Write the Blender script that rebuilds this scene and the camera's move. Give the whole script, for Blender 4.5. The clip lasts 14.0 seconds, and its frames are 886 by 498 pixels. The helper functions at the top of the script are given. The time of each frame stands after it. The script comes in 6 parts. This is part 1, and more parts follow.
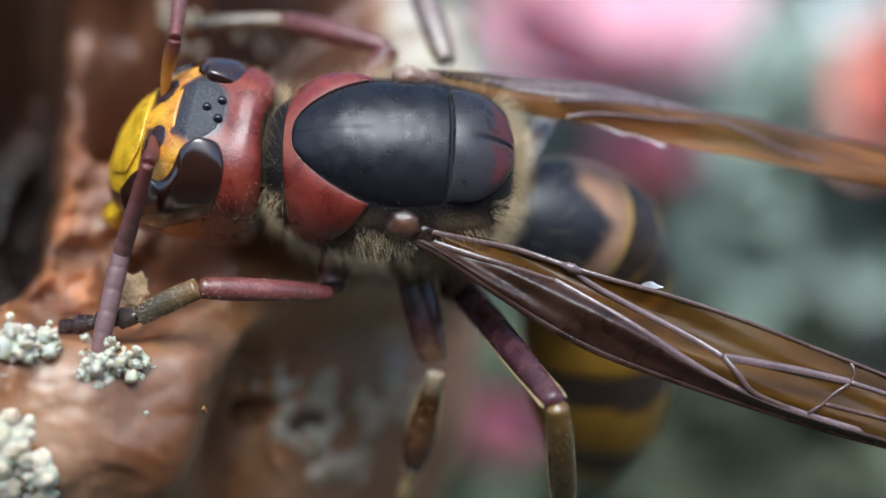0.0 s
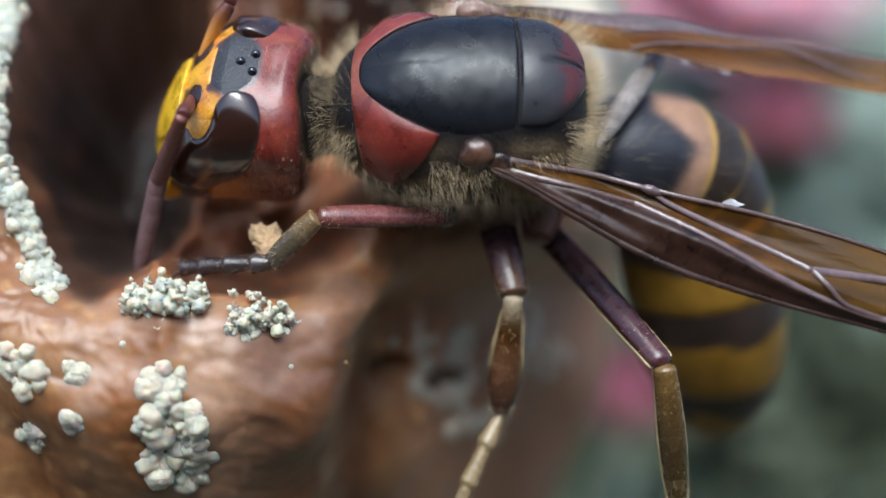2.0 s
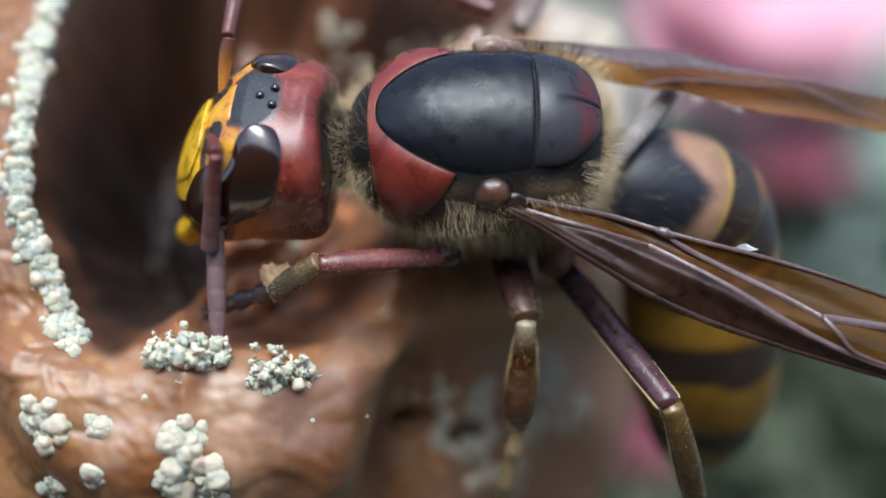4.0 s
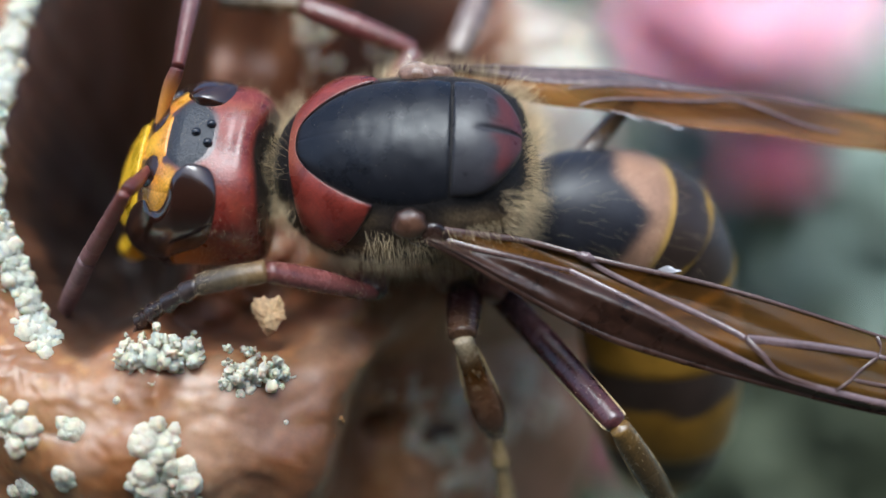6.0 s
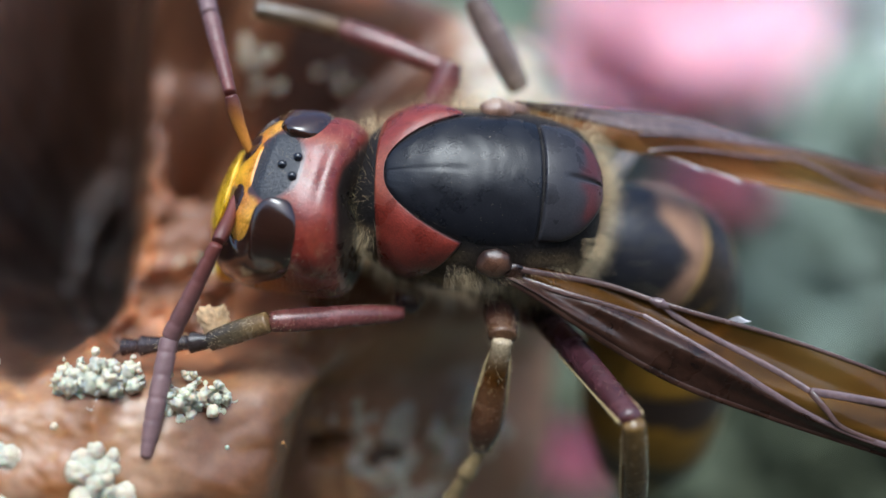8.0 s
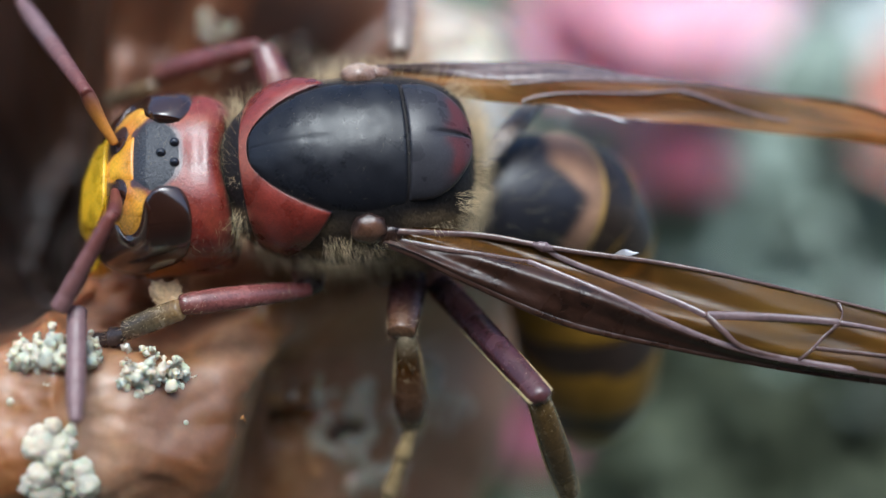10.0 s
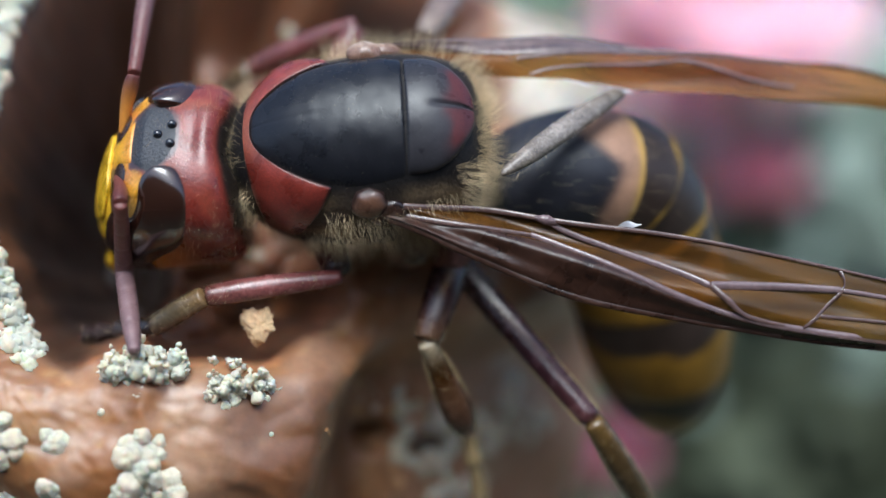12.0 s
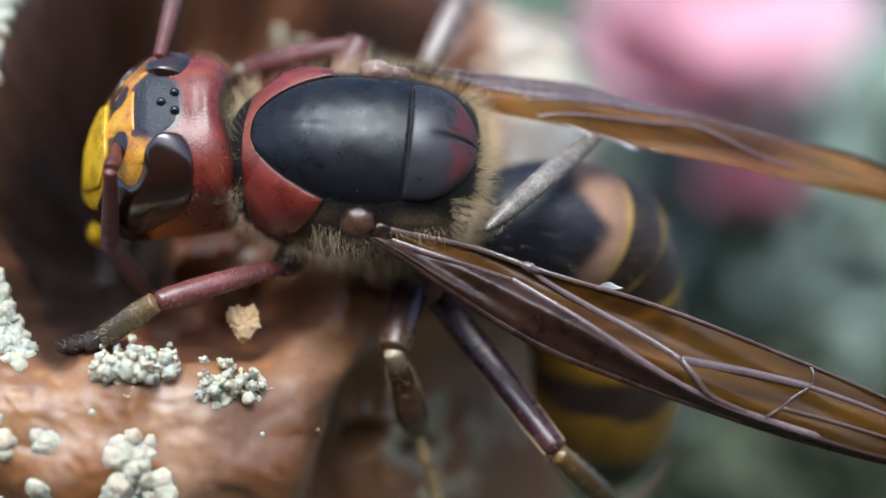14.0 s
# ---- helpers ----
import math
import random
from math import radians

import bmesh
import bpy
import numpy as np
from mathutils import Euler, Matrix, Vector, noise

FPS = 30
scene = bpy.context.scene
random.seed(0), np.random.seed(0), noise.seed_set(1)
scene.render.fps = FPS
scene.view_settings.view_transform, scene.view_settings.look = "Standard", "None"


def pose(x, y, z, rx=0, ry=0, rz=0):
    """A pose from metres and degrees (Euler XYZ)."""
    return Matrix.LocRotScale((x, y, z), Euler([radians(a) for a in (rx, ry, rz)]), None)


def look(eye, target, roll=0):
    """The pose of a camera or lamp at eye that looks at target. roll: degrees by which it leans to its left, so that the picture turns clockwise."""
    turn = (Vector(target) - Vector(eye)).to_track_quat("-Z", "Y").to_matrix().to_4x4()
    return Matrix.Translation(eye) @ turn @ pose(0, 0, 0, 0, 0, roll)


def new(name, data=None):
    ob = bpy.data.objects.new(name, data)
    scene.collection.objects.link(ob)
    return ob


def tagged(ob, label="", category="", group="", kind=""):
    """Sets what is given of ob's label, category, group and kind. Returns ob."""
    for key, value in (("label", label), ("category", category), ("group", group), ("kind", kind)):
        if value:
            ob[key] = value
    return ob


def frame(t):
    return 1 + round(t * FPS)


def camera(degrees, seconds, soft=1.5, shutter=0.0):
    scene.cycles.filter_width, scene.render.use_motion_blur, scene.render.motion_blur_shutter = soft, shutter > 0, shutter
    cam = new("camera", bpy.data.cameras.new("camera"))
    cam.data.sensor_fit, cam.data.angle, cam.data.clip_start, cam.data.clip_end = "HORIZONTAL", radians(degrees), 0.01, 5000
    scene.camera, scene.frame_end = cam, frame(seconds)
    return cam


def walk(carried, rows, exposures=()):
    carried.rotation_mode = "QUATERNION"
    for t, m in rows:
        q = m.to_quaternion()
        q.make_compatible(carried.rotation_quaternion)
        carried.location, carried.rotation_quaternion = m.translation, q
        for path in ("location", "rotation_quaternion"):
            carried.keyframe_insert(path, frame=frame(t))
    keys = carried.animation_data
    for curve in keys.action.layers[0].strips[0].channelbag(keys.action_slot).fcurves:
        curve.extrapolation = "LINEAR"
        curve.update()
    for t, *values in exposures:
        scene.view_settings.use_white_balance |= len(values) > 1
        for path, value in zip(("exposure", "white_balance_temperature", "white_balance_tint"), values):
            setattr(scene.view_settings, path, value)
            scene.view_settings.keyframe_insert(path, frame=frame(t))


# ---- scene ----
cam = camera(40.0, 14.0, soft=1.5)
cam.data.dof.use_dof = True
cam.data.dof.focus_distance = 0.0370
cam.data.dof.aperture_fstop = 19.0
walk(cam, [
    (0, pose(0.000435, -0.036000, -0.000008, 89.802, 0, -4.694)),
    (0.5, pose(0.000493, -0.036000, -0.000037, 89.460, 0, -5.307)),
    (1, pose(0.000466, -0.036000, -0.000066, 89.144, 0, -5.033)),
    (1.5, pose(0.000190, -0.036000, -0.000175, 87.983, 0, -2.103)),
    (2, pose(-0.000099, -0.036000, -0.000175, 88.038, 0, 1.072)),
    (2.5, pose(-0.000142, -0.036000, -0.000074, 89.187, 0, 1.566)),
    (3, pose(-0.000177, -0.036000, -0.000008, 89.936, 0, 1.966)),
    (5.5, pose(-0.000177, -0.036000, 0.000029, 90.354, 0, 1.972)),
    (6, pose(-0.000080, -0.036000, 0.000027, 90.316, 0, 0.894)),
    (6.5, pose(0.000000, -0.036000, 0.000000, 90.000, 0, 0.000)),
    (7, pose(0.000014, -0.036000, 0.000021, 90.229, 0, -0.155)),
    (7.5, pose(0.000066, -0.036000, 0.000052, 90.566, 0, -0.714)),
    (8, pose(0.000136, -0.036000, 0.000117, 91.289, 0, -1.461)),
    (8.5, pose(0.000258, -0.036000, 0.000070, 90.729, 0, -2.787)),
    (9, pose(0.000322, -0.036000, -0.000002, 89.903, 0, -3.491)),
    (11.5, pose(0.000080, -0.036000, 0.000076, 90.840, 0, -0.866)),
    (12, pose(-0.000027, -0.036000, 0.000070, 90.792, 0, 0.309)),
    (12.5, pose(-0.000082, -0.036000, 0.000093, 91.056, 0, 0.929)),
    (13, pose(-0.000064, -0.036000, 0.000093, 91.053, 0, 0.724)),
    (13.5, pose(-0.000012, -0.036000, 0.000066, 90.743, 0, 0.150)),
    (14, pose(0.000006, -0.036000, 0.000070, 90.786, 0, -0.054)),
], exposures=[(0.0, 0.97, 5620, 1), (14.0, 0.97, 5620, 1)])

# ---- light: an overcast garden ----
world = bpy.data.worlds.new("garden_sky")
scene.world = world
world.use_nodes = True
wn = world.node_tree.nodes
wn.clear()
sky = wn.new("ShaderNodeTexSky")
sky.sky_type, sky.sun_disc = "NISHITA", False
sky.sun_elevation, sky.sun_rotation = radians(51), radians(180)
sky.dust_density, sky.air_density = 3.0, 0.7
bg = wn.new("ShaderNodeBackground")
bg.inputs["Strength"].default_value = 0.15
wout = wn.new("ShaderNodeOutputWorld")
world.node_tree.links.new(sky.outputs[0], bg.inputs[0])
world.node_tree.links.new(bg.outputs[0], wout.inputs[0])
sun = new("sun", bpy.data.lights.new("sun", "SUN"))
sun.data.energy, sun.data.angle, sun.data.color = 1.45, radians(32), (1.0, 0.97, 0.95)
sun.matrix_world = look((-0.05, -0.58, 0.72), (0, 0, 0))

# ---- materials ----
MM = 0.001


def surface(name, color=None, rough=0.4, rough2=None, fine=4.0, coarse=0.6, vary=0.25, bump=0.15, metal=0.0,
            coat=0.0, sss=0.0, sheen=0.0, spec=0.5, trans=0.0, alpha=1.0, radius=0.0006, hue=None):
    """A surface with grain at two scales (features per millimetre); color None takes the pigment of the mesh."""
    m = bpy.data.materials.new(name)
    m.use_nodes = True
    nodes, links = m.node_tree.nodes, m.node_tree.links
    b = nodes["Principled BSDF"]
    tc = nodes.new("ShaderNodeTexCoord")
    n1, n2 = nodes.new("ShaderNodeTexNoise"), nodes.new("ShaderNodeTexNoise")
    n1.inputs["Scale"].default_value, n1.inputs["Detail"].default_value = fine * 1000, 5
    n2.inputs["Scale"].default_value, n2.inputs["Detail"].default_value = coarse * 1000, 4
    for n in (n1, n2):
        links.new(tc.outputs["Object"], n.inputs["Vector"])
    if color is None:
        src = nodes.new("ShaderNodeAttribute")
        src.attribute_name = "pigment"
    else:
        src = nodes.new("ShaderNodeRGB")
        src.outputs[0].default_value = (*color, 1)
    mixv = nodes.new("ShaderNodeMath")
    mixv.operation = "ADD"
    links.new(n1.outputs[0], mixv.inputs[0])
    links.new(n2.outputs[0], mixv.inputs[1])
    mr = nodes.new("ShaderNodeMapRange")
    mr.inputs[1].default_value, mr.inputs[2].default_value = 0.65, 1.35
    mr.inputs[3].default_value, mr.inputs[4].default_value = 1 - vary, 1 + vary
    links.new(mixv.outputs[0], mr.inputs[0])
    mul = nodes.new("ShaderNodeVectorMath")
    mul.operation = "SCALE"
    links.new(src.outputs[0], mul.inputs[0])
    links.new(mr.outputs[0], mul.inputs["Scale"])
    last = mul.outputs[0]
    if hue is not None:
        mx = nodes.new("ShaderNodeMix")
        mx.data_type = "RGBA"
        ramp = nodes.new("ShaderNodeMapRange")
        ramp.inputs[1].default_value, ramp.inputs[2].default_value = 0.48, 0.68
        links.new(n2.outputs[0], ramp.inputs[0])
        links.new(ramp.outputs[0], mx.inputs["Factor"])
        links.new(last, mx.inputs[6])
        mx.inputs[7].default_value = (*hue, 1)
        last = mx.outputs[2]
    links.new(last, b.inputs["Base Color"])
    rr = nodes.new("ShaderNodeMapRange")
    rr.inputs[1].default_value, rr.inputs[2].default_value = 0.3, 0.7
    rr.inputs[3].default_value, rr.inputs[4].default_value = rough, (rough2 if rough2 is not None else rough + 0.12)
    links.new(n2.outputs[0], rr.inputs[0])
    links.new(rr.outputs[0], b.inputs["Roughness"])
    bp = nodes.new("ShaderNodeBump")
    bp.inputs["Strength"].default_value, bp.inputs["Distance"].default_value = bump, 0.00008
    links.new(n1.outputs[0], bp.inputs["Height"])
    links.new(bp.outputs[0], b.inputs["Normal"])
    b.inputs["Metallic"].default_value = metal
    b.inputs["Coat Weight"].default_value = coat
    b.inputs["Coat Roughness"].default_value = 0.2
    b.inputs["Specular IOR Level"].default_value = spec
    b.inputs["Transmission Weight"].default_value = trans
    b.inputs["Alpha"].default_value = alpha
    if sss:
        b.inputs["Subsurface Weight"].default_value = sss
        b.inputs["Subsurface Radius"].default_value = (1.0, 0.4, 0.2)
        b.inputs["Subsurface Scale"].default_value = radius
    if sheen:
        b.inputs["Sheen Weight"].default_value = sheen
        b.inputs["Sheen Roughness"].default_value = 0.4
    return m


CHITIN = surface("pigmented_chitin", None, 0.2, 0.42, fine=15, coarse=1.4, vary=0.5, bump=0.22, spec=0.5, coat=0.22)
SHIELD = surface("black_chitin", None, 0.2, 0.42, fine=17, coarse=1.3, vary=0.4, bump=0.12, spec=0.32)
GASTER = surface("dull_chitin", None, 0.36, 0.5, fine=12, coarse=1.0, vary=0.35, bump=0.12, spec=0.4)
NECK = surface("neck_skin", (0.016, 0.012, 0.010), 0.8, 0.9, fine=6, coarse=1.0, vary=0.4, bump=0.3, spec=0.1)
NECK_HUE = surface("flank_chitin", None, 0.5, 0.7, fine=9, coarse=1.2, vary=0.5, bump=0.4, spec=0.25)
FRAY = surface("wing_fray", (0.72, 0.70, 0.72), 0.3, 0.45, fine=5, coarse=1.0, vary=0.15, bump=0.1)
EYE = surface("eye_facets", (0.026, 0.009, 0.005), 0.10, 0.18, fine=30, coarse=1.5, vary=0.2, bump=0.04, spec=0.7, coat=0.6)
PLATE = surface("vertex_plate_chitin", (0.030, 0.031, 0.037), 0.40, 0.58, fine=11, coarse=2.2, vary=0.35, bump=0.55, spec=0.45)
OCELLUS = surface("ocellus_glass", (0.012, 0.012, 0.016), 0.05, 0.08, fine=2, coarse=1, vary=0.1, bump=0.0, spec=0.8)
LEG = surface("leg_chitin", None, 0.17, 0.34, fine=12, coarse=1.5, vary=0.45, bump=0.2, spec=0.5, coat=0.25)
COXA = surface("coxa_chitin", (0.12, 0.042, 0.026), 0.25, 0.45, fine=10, coarse=1.4, vary=0.5, bump=0.2)
# leg edges: rim light put into a pale colour, with the shins' own yellow
EDGE_LIGHT = surface("leg_edge_light", (0.42, 0.31, 0.15), 0.25, 0.45, fine=10, coarse=1.4, vary=0.5, bump=0.2)
ANTENNA = surface("antenna_chitin", None, 0.34, 0.46, fine=14, coarse=2, vary=0.18, bump=0.2)
VEIN = surface("wing_vein", (0.085, 0.048, 0.040), 0.14, 0.3, fine=5, coarse=0.8, vary=0.3, bump=0.2, spec=0.7)
STRIP = surface("wing_strip", (0.030, 0.013, 0.008), 0.16, 0.42, fine=3, coarse=0.6, vary=0.6, bump=0.4, spec=0.4)
HAIR = surface("golden_hair", (0.66, 0.51, 0.30), 0.4, 0.6, fine=2, coarse=0.5, vary=0.35, bump=0.0)
FLESH = surface("rotten_skin", None, 0.36, 0.52, fine=2.6, coarse=0.5, vary=0.22, bump=0.12, spec=0.5, sss=0.35, radius=0.0011, coat=0.12)
MOULD = surface("mould_tufts", (0.62, 0.54, 0.41), 0.85, 0.95, fine=9, coarse=1.6, vary=0.14, bump=0.6, sss=0.45, radius=0.0006)
CRUMB = surface("dry_pulp", (0.56, 0.37, 0.2), 0.7, 0.85, fine=7, coarse=1.5, vary=0.35, bump=0.6, sss=0.1, radius=0.0003)
FLAKE = surface("dry_skin", (0.42, 0.20, 0.07), 0.35, 0.55, fine=6, coarse=1.5, vary=0.4, bump=0.5, sss=0.2, radius=0.0003)
PETAL = surface("petal", None, 0.5, 0.65, fine=0.5, coarse=0.06, vary=0.12, bump=0.1, sss=0.5, radius=0.006)
LEAF = surface("leaf", None, 0.65, 0.8, fine=0.6, coarse=0.05, vary=0.3, bump=0.2, spec=0.2)
SOIL = surface("garden_soil", (0.10, 0.085, 0.06), 0.9, 1.0, fine=0.05, coarse=0.004, vary=0.45, bump=0.6, hue=(0.06, 0.085, 0.035))
# dull dark surface of the added wall that blocks the low sky
BLOCKER = surface("blocker_surface", (0.075, 0.08, 0.065), 0.9, 1.0, fine=0.06, coarse=0.006, vary=0.4, bump=0.5, hue=(0.04, 0.055, 0.03))

def membrane(name, dark, light, solid):
    """Thin pleated wing skin, part see-through."""
    m = bpy.data.materials.new(name)
    m.use_nodes = True
    _n, _l = m.node_tree.nodes, m.node_tree.links
    _b = _n["Principled BSDF"]
    _tc, _ns = _n.new("ShaderNodeTexCoord"), _n.new("ShaderNodeTexNoise")
    _ns.inputs["Scale"].default_value, _ns.inputs["Detail"].default_value = 700, 4
    _mp = _n.new("ShaderNodeMapping")
    _mp.inputs["Scale"].default_value = (0.30, 2.2, 1)
    _l.new(_tc.outputs["Object"], _mp.inputs[0])
    _l.new(_mp.outputs[0], _ns.inputs["Vector"])
    _cr = _n.new("ShaderNodeValToRGB")
    _cr.color_ramp.elements[0].position, _cr.color_ramp.elements[0].color = 0.35, (*dark, 1)
    _cr.color_ramp.elements[1].position, _cr.color_ramp.elements[1].color = 0.7, (*light, 1)
    _l.new(_ns.outputs[0], _cr.inputs[0])
    _l.new(_cr.outputs[0], _b.inputs["Base Color"])
    _b.inputs["Roughness"].default_value, _b.inputs["Specular IOR Level"].default_value = 0.22, 0.5
    _tr = _n.new("ShaderNodeBsdfTransparent")
    _tr.inputs[0].default_value = (0.50, 0.28, 0.085, 1)
    _mx = _n.new("ShaderNodeMixShader")
    _mx.inputs[0].default_value = solid
    _bp = _n.new("ShaderNodeBump")
    _bp.inputs["Strength"].default_value, _bp.inputs["Distance"].default_value = 0.5, 0.00015
    _l.new(_ns.outputs[0], _bp.inputs["Height"])
    _l.new(_bp.outputs[0], _b.inputs["Normal"])
    _l.new(_tr.outputs[0], _mx.inputs[1])
    _l.new(_b.outputs[0], _mx.inputs[2])
    _l.new(_mx.outputs[0], _n["Material Output"].inputs[0])
    return m


# paler than the other veins, the sky's glints put into the base colour
VEIN_GLINT = surface("wing_vein_glint", (0.13, 0.085, 0.085), 0.13, 0.26, fine=5, coarse=0.8, vary=0.3, bump=0.2, spec=0.7)
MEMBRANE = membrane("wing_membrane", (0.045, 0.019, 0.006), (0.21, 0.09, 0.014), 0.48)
# far wing's lit copy, the light through its skin put into the orange
MEMBRANE_LIT = membrane("wing_membrane_lit", (0.10, 0.045, 0.02), (0.33, 0.14, 0.04), 0.56)
# far wing's strip, its lavender sky sheen put into a paler brown
STRIP_SHEEN = surface("wing_strip_sheen", (0.13, 0.085, 0.075), 0.2, 0.32, fine=3, coarse=0.4, vary=0.4, bump=0.3, spec=0.8)


# ---- building blocks (all shapes in millimetres) ----
def mesh_of(name, verts, faces, material, colors=None):
    me = bpy.data.meshes.new(name)
    me.from_pydata([tuple(c * MM for c in v) for v in verts], [], faces)
    me.polygons.foreach_set("use_smooth", [True] * len(me.polygons))
    me.materials.append(material)
    if colors is not None:
        at = me.attributes.new("pigment", "FLOAT_COLOR", "POINT")
        at.data.foreach_set("color", [c for k in colors for c in (k[0], k[1], k[2], 1.0)])
    me.update()
    return me


def part(name, data, parent, label=""):
    ob = new(name, data)
    ob.parent = parent
    return tagged(ob, label)


def grid(fn, nu, nv, wrap=False, color=None):
    """Vertices and faces of the sheet fn(u, v), u and v from 0 to 1; wrap closes it round u."""
    verts, cols, faces = [], [], []
    for j in range(nv + 1):
        for i in range(nu if wrap else nu + 1):
            u, v = i / nu, j / nv
            verts.append(tuple(fn(u, v)))
            if color:
                cols.append(color(u, v))
    w = nu if wrap else nu + 1
    for j in range(nv):
        for i in range(nu):
            a, b = j * w + i, j * w + (i + 1) % w
            faces.append((a, b, b + w, a + w))
    return verts, faces, (cols if color else None)


def sheet(name, fn, nu, nv, material, wrap=False, color=None):
    v, f, c = grid(fn, nu, nv, wrap, color)
    return mesh_of(name, v, f, material, c)


def spline(pts, s):
    """A Catmull-Rom curve through the points, s from 0 to 1."""
    n = len(pts) - 1
    k = min(int(s * n), n - 1)
    t = s * n - k
    p = [pts[max(0, min(n, k + d))] for d in (-1, 0, 1, 2)]
    return tuple(0.5 * (2 * b + (c - a) * t + (2 * a - 5 * b + 4 * c - d) * t * t + (3 * b - a - 3 * c + d) * t ** 3)
                 for a, b, c, d in zip(*p))


def step(a, b, x):
    t = max(0.0, min(1.0, (x - a) / (b - a)))
    return t * t * (3 - 2 * t)


def mix(a, b, t):
    return tuple(p + (q - p) * t for p, q in zip(a, b))


def tube(points, radii, sides=12, rings=40, squash=1.0, wobble=0.0):
    """A round tube along a curve, closed at its ends."""
    def at(s):
        return Vector(spline(points, s))

    def fn(u, v):
        s = min(max(v, 0.0), 1.0)
        p, q = at(s), at(min(s + 0.01, 1.0)) - at(max(s - 0.01, 0.0))
        d = q.normalized()
        e = d.orthogonal() if abs(d.y) > 0.95 else d.cross(Vector((0, 1, 0)))
        e.normalize()
        g = d.cross(e)
        r = spline([(x,) for x in radii], s)[0] * min(1.0, math.sqrt(max(0.0, 1 - (1 - min(s, 1 - s) / 0.03) ** 2)) if min(s, 1 - s) < 0.03 else 1.0)
        a = 2 * math.pi * u
        r *= 1 + wobble * math.sin(9 * s * math.pi + a)
        return p + (e * math.cos(a) * squash + g * math.sin(a)) * r
    return grid(fn, sides, rings, wrap=True)[:2]


def join(*pieces):
    verts, faces = [], []
    for v, f, *_ in pieces:
        o = len(verts)
        verts += [tuple(p) for p in v]
        faces += [tuple(i + o for i in q) for q in f]
    return verts, faces


def hairs(roots, length, thick, droop, seed):
    """Fine tapering hairs; roots are (place, way) pairs."""
    rng = random.Random(seed)
    verts, faces = [], []
    for p, d in roots:
        p, d = Vector(p), Vector(d).normalized()
        d = (d + Vector((rng.uniform(-1, 1), rng.uniform(-1, 1), rng.uniform(-1, 1))) * 0.35).normalized()
        n = d.orthogonal().normalized()
        n.rotate(Matrix.Rotation(rng.uniform(0, 6.28), 3, d))
        m = d.cross(n)
        ln = length * rng.uniform(0.5, 1.2)
        bend = n * droop * rng.uniform(-1, 1) * ln
        o = len(verts)
        for s, r in ((0, thick), (0.5, thick * 0.75)):
            c = p + d * ln * s + bend * s * s
            for k in range(3):
                a = k * 2.0944
                verts.append(c + (n * math.cos(a) + m * math.sin(a)) * r)
        verts.append(p + d * ln + bend)
        for k in range(3):
            k2 = (k + 1) % 3
            faces.append((o + k, o + k2, o + 3 + k2, o + 3 + k))
            faces.append((o + 3 + k, o + 3 + k2, o + 6))
    return verts, faces


# ---- ground and garden behind ----
def build_ground():
    n = 60
    fn = lambda u, v: ((u - 0.5) * 2000000 * abs(u - 0.5) * 2, (v - 0.5) * 2000000 * abs(v - 0.5) * 2,
                       -620 + 14 * noise.noise((u * 90, v * 90, 0)))
    return tagged(new("ground", sheet("ground", fn, n, n, SOIL)), "dark garden soil with short green growth", "ground", kind="structure")


def build_sky_blocker():
    """An unseen dark wall behind the viewer, added to keep the low sky out of reflections."""
    fn = lambda u, v: ((u - 0.5) * 6000, -900 + 6 * noise.noise((u * 40, v * 20, 2)), -640 + 960 * v)
    v, f, _ = grid(fn, 60, 16)
    back = [(x, y - 120, z) for x, y, z in v]
    me = mesh_of("sky_blocker", v + back, f + [tuple(i + len(v) for i in reversed(q)) for q in f], BLOCKER)
    return tagged(new("sky_blocker", me), "unseen dark wall added to block the low sky", "wall", kind="structure")


def leaf_mesh(name, length, width, color, tip):
    def fn(u, v):
        w = width * math.sin(math.pi * min(1, v * 0.93 + 0.05)) ** 0.8
        x = (u - 0.5) * 2
        return (x * w, v * length, 0.18 * length * math.sin(v * 2.2) + 0.25 * w * abs(x))
    return sheet(name, fn, 6, 10, LEAF, color=lambda u, v: mix(color, tip, 0.5 * v + 0.3 * abs(u - 0.5)))


def build_shrub(label, base, spread, count, color, tip, size, seed):
    """A shrub: woody stem with limbs and single leaves."""
    rng = random.Random(seed)
    bush = tagged(new("garden_shrub"), label, "shrub", "shrubs behind the fruit")
    bush.location = Vector(base) * MM
    top = Vector((0, 0, 0))
    foot = Vector((0, 0, -600 - base[2]))
    part("stem", mesh_of("stem", *tube([foot, foot * 0.5 + Vector((8, 5, 0)), top], [7, 5, 2], 8, 12), LEAF_STEM), bush)
    shapes = [leaf_mesh("leaf", size * s, size * 0.3 * s, mix(color, tip, k), tip) for s, k in ((1, 0), (0.8, 0.3), (1.2, 0.15), (0.9, 0.6))]
    for k in range(count):
        p = Vector([w * max(-1.7, min(1.7, rng.gauss(0, 1))) for w in spread])
        lf = part("leaf", shapes[k % 4], bush)
        lf.matrix_basis = Matrix.LocRotScale(p * MM, Euler((rng.uniform(-1.4, 1.4), rng.uniform(-1, 1), rng.uniform(0, 6.28))), None)
    return bush


